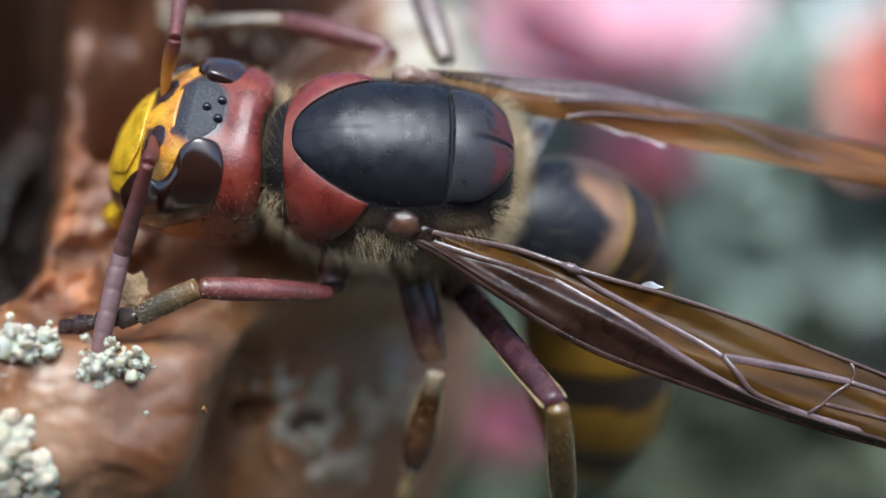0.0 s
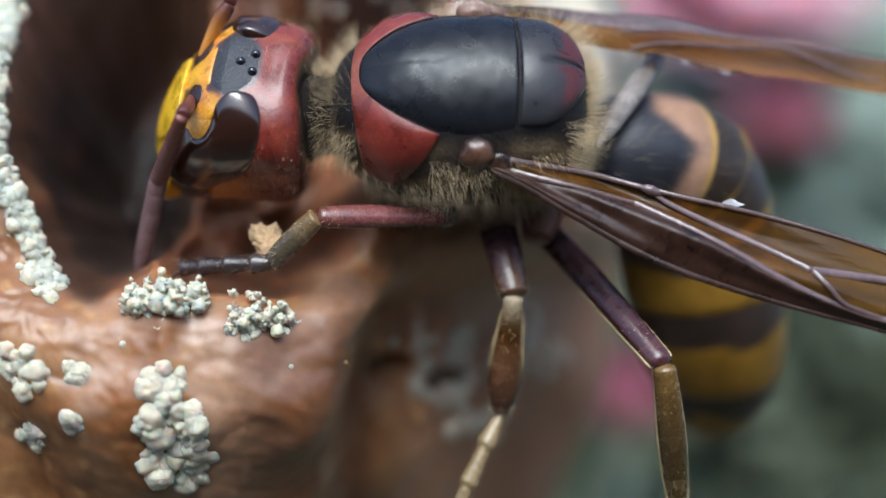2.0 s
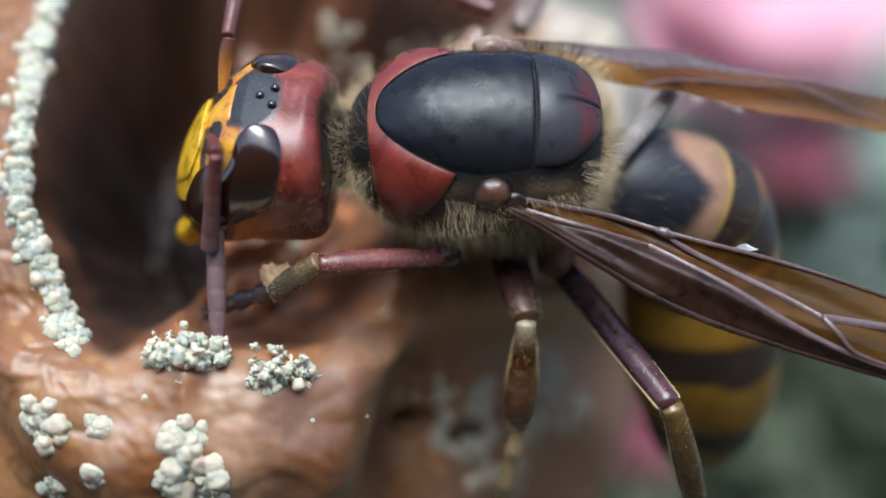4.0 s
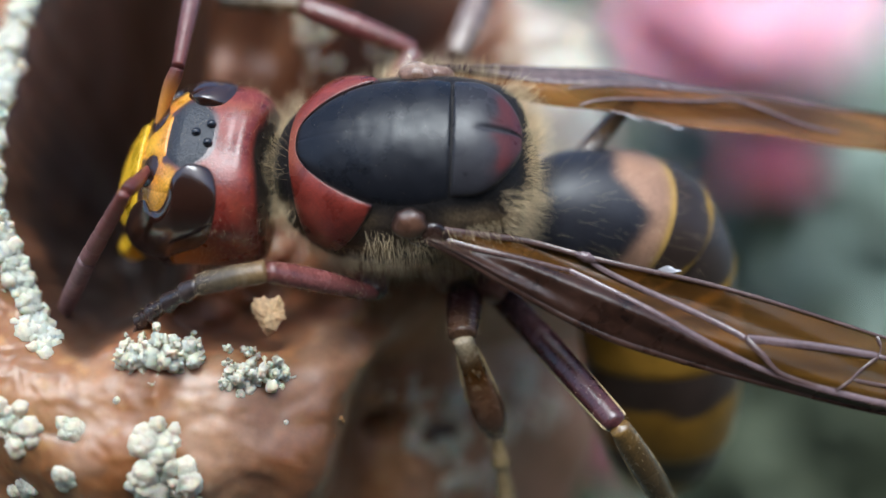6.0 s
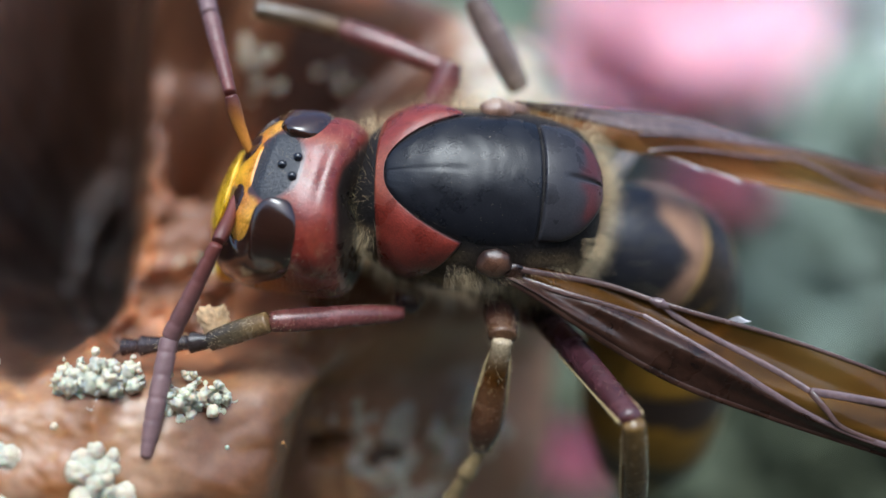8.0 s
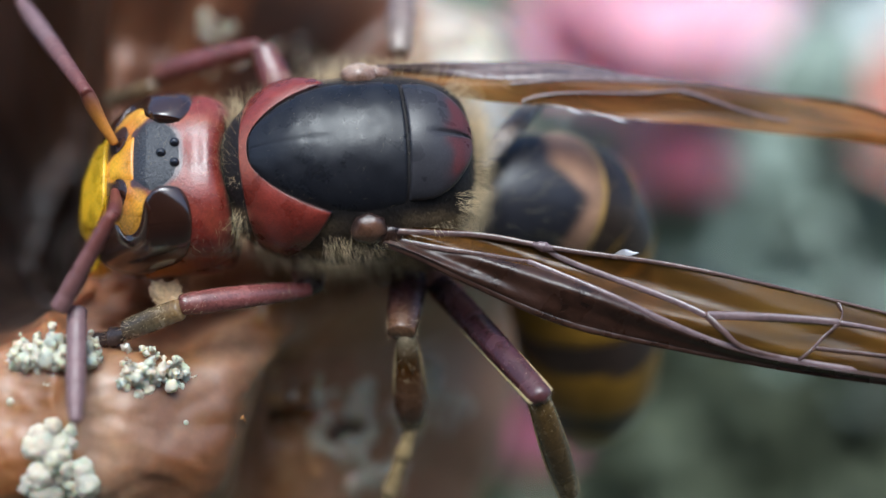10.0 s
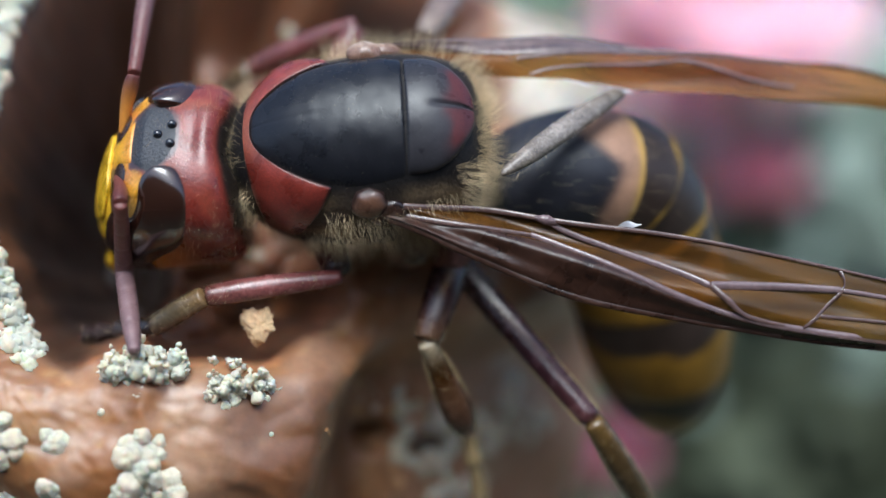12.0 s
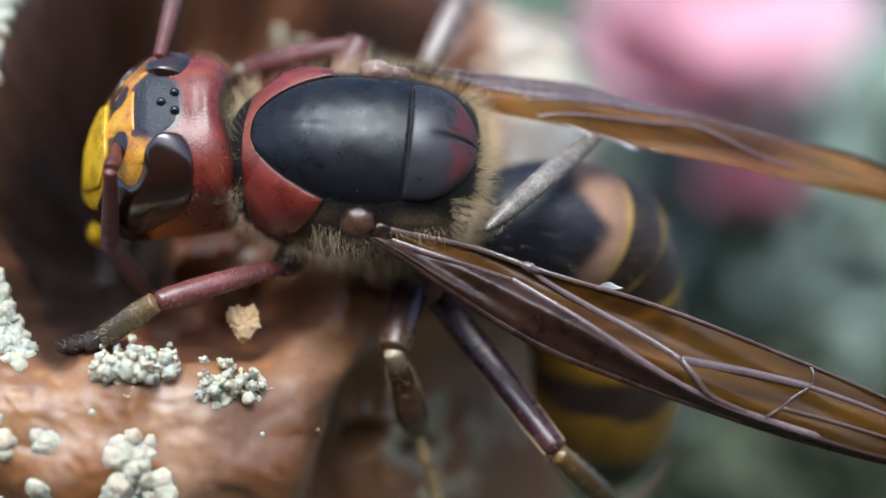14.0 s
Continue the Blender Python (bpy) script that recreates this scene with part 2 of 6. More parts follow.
def build_flower(label, place, size, color, rim, count, seed, tilt, cup=62):
    """A double flower: overlapping cupped petals round a centre, on a stalk."""
    rng = random.Random(seed)
    flower = tagged(new("garden_flower"), label, "flower", "pink flowers behind the fruit")
    flower.matrix_basis = pose(*(c * MM for c in place), *tilt)

    def fn(u, v):
        x = (u - 0.5) * 2
        w = size * 0.5 * math.sin(math.pi * (0.12 + 0.74 * v)) ** 0.7
        return (x * w, v * size, size * (0.35 * v * v - 0.12 * v) + 0.22 * w * x * x + 0.03 * size * math.sin(9 * x + 4 * v))
    petal = sheet("petal", fn, 10, 10, PETAL, color=lambda u, v: mix(color, rim, v ** 1.5))
    for k in range(count):
        ring = k / count
        pt = part("petal", petal, flower)
        pt.matrix_basis = pose(0, 0, 0.05 * size * MM * ring, 10 + cup * ring + rng.uniform(-8, 8), 0, k * 137.5 + rng.uniform(-12, 12)) @ Matrix.Scale(1 - 0.5 * ring, 4)
    part("stalk", mesh_of("stalk", *tube([(0, 0, 0), (0, size * 0.2, -size * 2), (0, 0, -size * 4)], [2.2, 2, 2.4], 8, 10), LEAF_STEM), flower)
    return flower


LEAF_STEM = surface("green_stem", (0.09, 0.11, 0.04), 0.6, 0.7, fine=0.6, coarse=0.1, vary=0.3, bump=0.3)


def build_garden():
    build_ground()
    build_sky_blocker()
    # hedge bank that closes the view
    build_shrub("grey-green leafy shrub standing behind the flowers", (90, 330, -20), (120, 35, 100), 900, (0.38, 0.46, 0.35), (0.60, 0.66, 0.56), 46, 5)
    build_shrub("dense dark green shrub at the back of the bed", (90, 480, 0), (190, 50, 130), 900, (0.18, 0.23, 0.16), (0.38, 0.43, 0.34), 80, 6)
    build_shrub("pale silvery shrub with broad leaves in the bed", (99, 236, 46), (13, 6, 18), 260, (0.68, 0.72, 0.69), (0.80, 0.83, 0.80), 26, 7)
    build_shrub("soft grey-green shrub with small leaves in the bed", (84, 212, 2), (26, 6, 16), 280, (0.21, 0.27, 0.215), (0.34, 0.40, 0.34), 22, 12)
    # near-black leaves put where the background only has a dark gap
    build_shrub("small near-black shrub added for a dark gap low in the bed", (100, 210, -48), (8, 5, 7), 180, (0.020, 0.022, 0.024), (0.05, 0.055, 0.05), 20, 9)
    build_shrub("low olive-green shrub with small leaves in the bed", (66, 204, -36), (27, 5, 9), 260, (0.065, 0.075, 0.045), (0.12, 0.135, 0.085), 20, 23)
    build_shrub("low shrub with dull grey-brown leaves in the bed", (119, 208, -16), (6, 4, 9), 150, (0.15, 0.145, 0.15), (0.23, 0.22, 0.225), 20, 21)
    build_flower("pale pink double garden flower, fully open", (57, 226, 27), 34, (0.62, 0.46, 0.46), (0.68, 0.56, 0.54), 18, 14, (78, 0, 15), 30)
    build_flower("large pink double garden flower in full bloom", (47, 190, 38), 33, (0.70, 0.36, 0.42), (0.75, 0.47, 0.53), 15, 2, (50, 0, 10), 26)
    build_flower("deep pink garden flower, half open", (54, 178, 14), 10, (0.60, 0.19, 0.26), (0.70, 0.34, 0.40), 14, 3, (50, 20, -20))
    build_flower("small deep pink garden flower low in the bed", (24, 150, -31), 7.5, (0.32, 0.06, 0.11), (0.44, 0.15, 0.20), 12, 4, (40, -10, 30))
    build_flower("salmon garden flower beside the pale shrub", (109, 190, 26), 19, (0.70, 0.22, 0.15), (0.88, 0.45, 0.36), 18, 8, (65, 0, -30))


# ---- the rotten fruit ----
FRUIT_C, FRUIT_R = Vector((-13.5, 22.0, -3.0)), 20.5
HOLE, HOLE_R = (-11.3, 6.2), (3.5, 9.2)
BITE, BITE_R = (-7.3, 4.75), (4.9, 8.1)


def rim_at(x, z):
    return math.hypot((x - HOLE[0]) / HOLE_R[0], (z - HOLE[1]) / HOLE_R[1])


def upper_pit(x, z):
    return math.exp(-((x + 2.5) / 4.2) ** 6 - ((z - 8.3) / 2.6) ** 6)


def mould_pit(x, z):
    return math.exp(-((x + 0.9) / 0.8) ** 4 - ((z + 6.7) / 0.6) ** 4)


def fruit_place(d):
    """The fruit's surface in the direction d: a sphere with a gnawed hollow, a swollen lower lip, furrows and pits."""
    p = FRUIT_C + d * FRUIT_R
    x, z, front = p.x, p.z, step(0.05, 0.45, -d.y)
    q = rim_at(x, z) + 0.10 * noise.noise((x * 0.3, z * 0.3, 3)) + 0.03 * noise.noise((x * 0.9, z * 0.9, 1))
    r = 0.0
    w = math.hypot((x - BITE[0]) / BITE_R[0], (z - BITE[1]) / BITE_R[1]) + 0.13 * noise.noise((x * 0.45, z * 0.45, 6))
    deep = 1 - step(0.76, 1.02, q)
    r -= front * (10.5 * deep * (0.42 + 0.58 * step(-8.4, -10.6, x)) + 5.0 * (1 - step(0.92, 1.03, w)) * (1 - 0.6 * deep) + 0.5 * (1 - step(0.92, 1.1, min(q, w))))
    q = min(q, w)
    r += front * 1.5 * math.exp(-((q - 1.3) / 0.28) ** 2) * step(-1.5, -3.6, z)          # lower lip
    r += front * 1.3 * math.exp(-((x + 8.5) / 4.4) ** 2 - ((z + 7.2) / 3.4) ** 2)          # lobe
    fx = x + 3.7 + 0.5 * noise.noise((z * 0.5, 0, 8)) - 0.12 * (z + 6)
    r -= front * 1.1 * math.exp(-((fx - 0.9) / 1.2) ** 2) * step(-2.0, -4.5, z)                     # furrow beside the lobe
    r -= front * 2.7 * step(-1.8, 3.2, fx) * step(-1.0, -4.0, z)
    r -= front * 8.5 * upper_pit(x, z)           # upper pit
    r += step(-0.7, 0.0, -d.y) * 3.6 * math.exp(-((x - 4.5) / 4.0) ** 2 - ((z - 9.0) / 5.5) ** 2)   # shoulder
    r -= front * 1.3 * mould_pit(x, z)
    r += 0.55 * noise.noise((x * 0.22, p.y * 0.22, z * 0.22)) + 0.09 * noise.noise((x * 0.9, p.y * 0.9, z * 0.9))
    inner = 1 - step(0.75, 1.05, q)
    r += front * inner * (0.9 * noise.noise((x * 0.8, 5, z * 0.8)) + 0.35 * noise.noise((x * 2.2, 9, z * 2.2))) * (1 - 0.5 * deep)
    r -= front * 0.05 * (1 - step(0.0, 0.16, abs(noise.noise((x * 0.55, z * 0.8, 12))))) * step(1.05, 1.25, q)
    r += 0.05 * noise.noise((x * 2.1, p.y * 2.1, z * 2.1)) + 0.035 * noise.noise((x * 4.5, p.y * 4.5, z * 4.5))
    return p + d * r, q, front, deep


def fruit_color(p, q, front, deep):
    n = noise.noise((p.x * 0.35, p.y * 0.35, p.z * 0.35 + 7))
    base = mix((0.225, 0.087, 0.026), (0.34, 0.167, 0.068), step(-0.35, 0.5, n))
    m = noise.noise((p.x * 0.8, p.y * 0.8, p.z * 0.8)) + 0.4 * noise.noise((p.x * 2.3, p.y * 2.3, p.z * 2.3))
    base = mix(base, (0.16, 0.06, 0.022), 0.45 * step(0.15, 0.7, m))
    k = noise.noise((p.x * 1.7, p.y * 1.7, p.z * 1.7 + 20))
    base = mix(base, (0.46, 0.25, 0.09), 0.5 * step(0.25, 0.6, k))
    haze = noise.noise((p.x * 0.35, p.y * 0.35, p.z * 0.3 + 60)) + 0.4 * noise.noise((p.x * 1.9, p.y * 1.9, p.z * 1.9))
    base = mix(base, (0.36, 0.23, 0.16), 0.5 * step(-0.2, 0.5, haze))                                           # dry bloom on the skin
    film = step(-0.15, 0.35, noise.noise((p.x * 0.5, p.y * 0.5, p.z * 0.5 + 40)))
    base = mix(base, mix((0.34, 0.29, 0.22), (0.58, 0.54, 0.46), film), 0.85 * step(1.6, 3.0, p.x) * step(1.0, 4.0, p.z))
    # skin beside the furrow, lightened to offset the hornet's shade on it
    base = mix(base, mix((0.44, 0.21, 0.11), (0.30, 0.15, 0.085), step(-1.5, 2.5, p.x)), 0.75 * step(-3.2, -1.5, p.x) * step(2.0, -3.0, p.z))
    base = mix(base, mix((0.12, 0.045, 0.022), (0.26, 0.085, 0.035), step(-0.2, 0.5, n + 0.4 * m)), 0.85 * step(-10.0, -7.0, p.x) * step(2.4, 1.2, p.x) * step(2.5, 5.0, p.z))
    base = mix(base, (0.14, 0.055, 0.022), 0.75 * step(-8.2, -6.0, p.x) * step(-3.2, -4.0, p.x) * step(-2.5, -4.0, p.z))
    # dark rot of the two pits, with the shade of their depth painted in
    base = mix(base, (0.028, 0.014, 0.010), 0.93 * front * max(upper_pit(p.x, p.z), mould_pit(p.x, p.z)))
    lump = noise.noise((p.x * 0.9, p.y * 0.6, p.z * 0.9 + 3)) + 0.4 * noise.noise((p.x * 2.4, p.y * 2, p.z * 2.4))
    # orange lumps, painted brighter towards the hollow's lit floor
    flesh = mix((0.20, 0.086, 0.042), (0.45, 0.185, 0.075), step(-0.1, 0.6, lump) * (0.45 + 0.55 * step(5.0, -1.0, p.z)))
    # hollow's shade painted into the brown flesh: near-black deep left, darker up top
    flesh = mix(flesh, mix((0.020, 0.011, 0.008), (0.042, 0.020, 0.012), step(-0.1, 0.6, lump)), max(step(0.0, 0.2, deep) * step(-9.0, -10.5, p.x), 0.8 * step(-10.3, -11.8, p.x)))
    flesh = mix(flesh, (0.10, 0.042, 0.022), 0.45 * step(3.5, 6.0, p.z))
    # flesh under the hornet painted brighter, for light coming through it
    flesh = mix(flesh, (0.50, 0.29, 0.19), 0.8 * step(-4.6, -3.2, p.x) * step(2.5, 0.5, p.z))
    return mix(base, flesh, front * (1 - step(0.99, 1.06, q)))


def build_fruit():
    fruit = tagged(new("rotten_apple"), "brown rotten apple with a gnawed hollow and white mould", "fruit")
    n, m = 300, 420
    verts, cols, faces = [], [], []
    for j in range(n + 1):
        a = math.pi * (j / n) ** 1.35          # finer towards the face that the hollow opens in
        for i in range(m):
            b = 2 * math.pi * i / m
            d = Vector((math.sin(a) * math.cos(b), -math.cos(a), math.sin(a) * math.sin(b)))
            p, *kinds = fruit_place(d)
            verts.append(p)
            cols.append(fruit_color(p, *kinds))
    for j in range(n):
        for i in range(m):
            k, l = j * m + i, j * m + (i + 1) % m
            faces.append((k, l, l + m, k + m))
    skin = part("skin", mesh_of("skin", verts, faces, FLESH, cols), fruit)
    part("stalk", mesh_of("stalk", *tube([(-13, 24, 14), (-12, 25, 24), (-9, 27, 40)], [1.4, 1.1, 1.3], 10, 20, wobble=0.05), CRUMB), fruit, "thin woody brown stalk")
    tree = BVHTree.FromPolygons([tuple(v) for v in verts], faces)
    return fruit, tree


def on_fruit(tree, x, z, y0=-30):
    """The fruit's face at x, z seen along the garden's depth, and its normal."""
    place, normal, *_ = tree.ray_cast(Vector((x, y0, z)), Vector((0, 1, 0)))
    return place, normal


def tuft_mesh(seed, rough=0.2):
    rng = random.Random(seed)
    o = Vector((rng.uniform(0, 50), rng.uniform(0, 50), rng.uniform(0, 50)))

    def fn(u, v):
        a, b = 2 * math.pi * u, math.pi * v
        d = Vector((math.sin(b) * math.cos(a), math.sin(b) * math.sin(a), math.cos(b)))
        r = 1 + rough * noise.noise(d * 1.6 + o) + 0.5 * rough * noise.noise(d * 4 + o) + 0.25 * rough * noise.noise(d * 9 + o)
        return d * r
    return sheet("mould_tuft", fn, 26, 17, MOULD, wrap=True)


def build_mould(fruit, tree):
    rng = random.Random(11)
    shapes = [tuft_mesh(k) for k in range(5)] + [tuft_mesh(k + 9, 0.6) for k in range(4)]

    def put(x, z, r, ragged=False, lift=0.35, sunk=False):
        place, normal = on_fruit(tree, x, z)
        if place is None or not sunk and x < 0 and place.y > (7.5 if z < -4 else 2.5) + FRUIT_C.y - math.sqrt(max(0.0, FRUIT_R ** 2 - (x - FRUIT_C.x) ** 2 - (z - FRUIT_C.z) ** 2)):
            return
        ob = part("mould_tuft", shapes[rng.randrange(5, 9) if ragged else rng.randrange(5)], fruit)
        ob.matrix_basis = Matrix.LocRotScale((place + normal * r * lift) * MM, Euler((rng.uniform(0, 6), rng.uniform(0, 6), rng.uniform(0, 6))),
                                             Vector((r, r * rng.uniform(0.85, 1.1), r * rng.uniform(0.85, 1.1))))

    # clusters on the lobe: centre, number, spread, tuft size
    for cx, cz, k, sx, sz, r in [(-9.05, -5.49, 7, 0.6, 0.55, 0.5), (-8.78, -6.68, 13, 1.0, 0.75, 0.52), (-8.85, -8.03, 13, 1.15, 0.75, 0.52), (-13.33, -5.05, 8, 0.7, 0.7, 0.45), (-11.66, -5.1, 5, 0.3, 0.25, 0.4), (-11.75, -6.6, 5, 0.3, 0.3, 0.36), (-13.64, -7.3, 6, 0.6, 0.4, 0.42), (-0.81, -5.2, 3, 1.2, 0.5, 0.6), (2.53, -6.2, 7, 1.9, 1.6, 0.75), (0.3, -8.6, 3, 1.2, 0.6, 0.6), (3.19, 8.1, 5, 2.0, 1.6, 0.42), (4.61, 8.14, 6, 1.6, 1.4, 0.5)]:
        k, r = (2 * k, 0.72 * r)
        for i in range(k):
            a, q = i * 2.39996 + rng.uniform(-0.5, 0.5), math.sqrt((i + 0.5) / k) * rng.uniform(0.75, 1.15)
            put(cx + sx * q * math.cos(a), cz + sz * q * math.sin(a), r * rng.uniform(0.6, 1.3), False, rng.uniform(0.2, 0.7))
    # a ring of tufts round the small dark pit
    for i in range(15):
        a = i * 0.4189
        put(-0.9 + 1.05 * math.cos(a) + rng.uniform(-0.15, 0.15), -6.7 + 0.85 * math.sin(a) + rng.uniform(-0.15, 0.15), rng.uniform(0.22, 0.42))
    # small colonies inside the gnawed top
    for cx, cz, k in ((-5.9, 8.6, 11), (-2.9, 8.5, 7), (-7.4, 0.2, 4)):
        for i in range(k):
            put(cx + rng.gauss(0, 0.45), cz + rng.gauss(0, 0.4), rng.uniform(0.14, 0.32), sunk=True)
    # single tufts on the skin
    for x, z, r in [(-6.48, -3.62, 0.27), (-9.42, -5.2, 0.36), (-13.12, -7.03, 0.3), (-10.38, -4.28, 0.12), (-5.43, -5.05, 0.08), (-2.73, -6.08, 0.08), (-0.81, -7.29, 0.5), (1.05, -9.53, 0.45)]:
        put(x, z, r)
    # ragged crumbs along the lip of the hollow
    for x, z, k, s in [(-8.69, -3.26, 10, 0.5), (-10.08, -3.29, 6, 0.4), (-6.3, -3.79, 8, 0.35), (-2.61, -4.69, 6, 0.3)]:
        for i in range(k):
            put(x + rng.gauss(0, s), z + rng.gauss(0, s * 0.5), rng.uniform(0.14, 0.30), rng.random() < 0.2, rng.uniform(0.4, 1.8))
    # stray threads of mould standing on the skin
    roots = []
    for i in range(150):
        place, normal = on_fruit(tree, rng.uniform(-16, 2.5), rng.uniform(-11, -3.2))
        if place is not None:
            roots.append((place, normal))
    threads = part("mould_threads", mesh_of("mould_threads", *hairs(roots, 0.4, 0.011, 0.5, 31), MOULD), fruit, "stray white threads of mould")
    threads["kind"] = "stuff"
    # heaps of mould crumbs standing on the lip: span, foot, height, number, size
    for x0, x1, zb, h, k, r in [(-10.4, -7.97, -3.19, 1.05, 190, 0.10), (-7.24, -5.56, -3.78, 1.05, 130, 0.085)]:
        bits = []
        for i in range(k):
            u = (i + rng.random()) / k
            x, v = x0 + (x1 - x0) * u, rng.random() ** 1.3
            place, normal = on_fruit(tree, x, zb - 0.3)
            if place is None:
                continue
            top = h * (0.35 + 0.65 * abs(math.sin(2.6 * math.pi * u + 0.6))) * math.sin(math.pi * u) ** 0.4
            c = Vector((x + rng.gauss(0, 0.15), place.y + rng.uniform(-0.25, 0.35) + 0.3 * v, zb + top * v + rng.gauss(0, 0.14)))
            size, o = r * rng.uniform(0.4, 1.5) * (1.7 - 0.9 * v), Vector((rng.uniform(0, 50), rng.uniform(0, 50), i))
            rough = rng.choice((0.4, 0.7, 1.1))

            def bit(u, v):
                a, b = 2 * math.pi * u, math.pi * v
                d = Vector((math.sin(b) * math.cos(a), math.sin(b) * math.sin(a), math.cos(b)))
                return c + d * size * (1 + rough * noise.noise(d * 1.7 + o) + 0.6 * rough * noise.noise(d * 4.5 + o))
            bits.append(grid(bit, 14, 9, True))
        crust = part("mould_crust", mesh_of("mould_crust", *join(*bits), MOULD), fruit, "ragged white crust of mould")
        crust["kind"] = "stuff"
    # curled flakes of dry skin beside the lobe
    for x, z, r in [(-3.33, -4.51, 0.42), (-3.78, -4.91, 0.3), (-2.67, -4.85, 0.36), (-3.56, -3.91, 0.25), (-2.4, -5.46, 0.3), (-4.0, -5.7, 0.3), (-1.72, -7.33, 0.6), (-1.31, -7.64, 0.45), (-3.0, -4.75, 0.4), (-2.2, -4.95, 0.35), (-2.9, -5.2, 0.3)]:
        place, normal = on_fruit(tree, x, z)
        r *= 1.4
        if place is not None:
            w, o = rng.uniform(0.5, 0.9), Vector((x, z, r))

            def flake(u, v):
                p, q = 2 * u - 1, 2 * v - 1
                k = 1 + 0.5 * noise.noise(Vector((p * 2, q * 2, 0)) + o)
                return (p * r * k, q * r * w * k, 0.35 * r * p * p + 0.25 * r * noise.noise(Vector((p * 3, q * 3, 5)) + o))
            ob = part("skin_flake", sheet("skin_flake", flake, 12, 10, FLAKE), fruit, "curled flake of dry skin")
            ob.matrix_basis = Matrix.LocRotScale((place + normal * r * 0.3) * MM, normal.to_track_quat("Z", "Y") @ Euler((rng.uniform(-0.7, 0.7), rng.uniform(-0.7, 0.7), rng.uniform(0, 6))).to_quaternion(), None)
    # crust along the far side of the rim
    bits = []
    for i in range(620):
        a = radians(112 + 138 * rng.random())
        c, k = (math.cos(a), math.sin(a)), 1.0
        for _ in range(6):
            x, z = HOLE[0] + HOLE_R[0] * k * c[0], HOLE[1] + HOLE_R[1] * k * c[1]
            k = 1.0 - 0.10 * noise.noise((x * 0.3, z * 0.3, 3)) - 0.03 * noise.noise((x * 0.9, z * 0.9, 1))
        out = 0.7 * abs(rng.gauss(0, 0.5)) + 0.05
        x, z = HOLE[0] + (HOLE_R[0] * k + out) * c[0], HOLE[1] + (HOLE_R[1] * k + out) * c[1]
        place, normal = on_fruit(tree, x, z)
        if place is None:
            continue
        size, o = rng.uniform(0.13, 0.34), Vector((rng.uniform(0, 50), rng.uniform(0, 50), i))
        c3 = place + normal * size * rng.uniform(0.1, 0.9)

        def grain(u, v):
            p, q = 2 * math.pi * u, math.pi * v
            d = Vector((math.sin(q) * math.cos(p), math.sin(q) * math.sin(p), math.cos(q)))
            return c3 + d * size * (1 + 0.5 * noise.noise(d * 1.7 + o) + 0.25 * noise.noise(d * 4.5 + o))
        bits.append(grid(grain, 12, 8, True))
    crust = part("mould_crust", mesh_of("mould_crust", *join(*bits), MOULD), fruit, "thick white crust of mould along the rim")
    crust["kind"] = "stuff"


# ---- the hornet ----
RED, DARK_RED, BLACK = (0.175, 0.025, 0.016), (0.10, 0.011, 0.008), (0.010, 0.010, 0.013)
YELLOW, ORANGE, BROWN = (0.72, 0.42, 0.015), (0.55, 0.22, 0.03), (0.085, 0.042, 0.02)


def thorax_at(x, th, lift=0.0):
    r = max(0.0, 1 - abs((x + 0.3) / 4.5) ** 2.4) ** (1 / 2.4)
    s, c = math.sin(th), math.cos(th)
    return (x, (3.0 * r + lift) * s, -0.6 + ((2.85 if c > 0 else 3.3) * r + lift) * c)


def shield_width(x):
    """Half the angle that the dark shield takes up at x."""
    if x > 0.6:
        return 0.77 * max(0.0, (3.1 - x) / 2.5) ** 0.4
    return 0.77 + 0.05 * math.sin((0.6 - x) * 1.6)


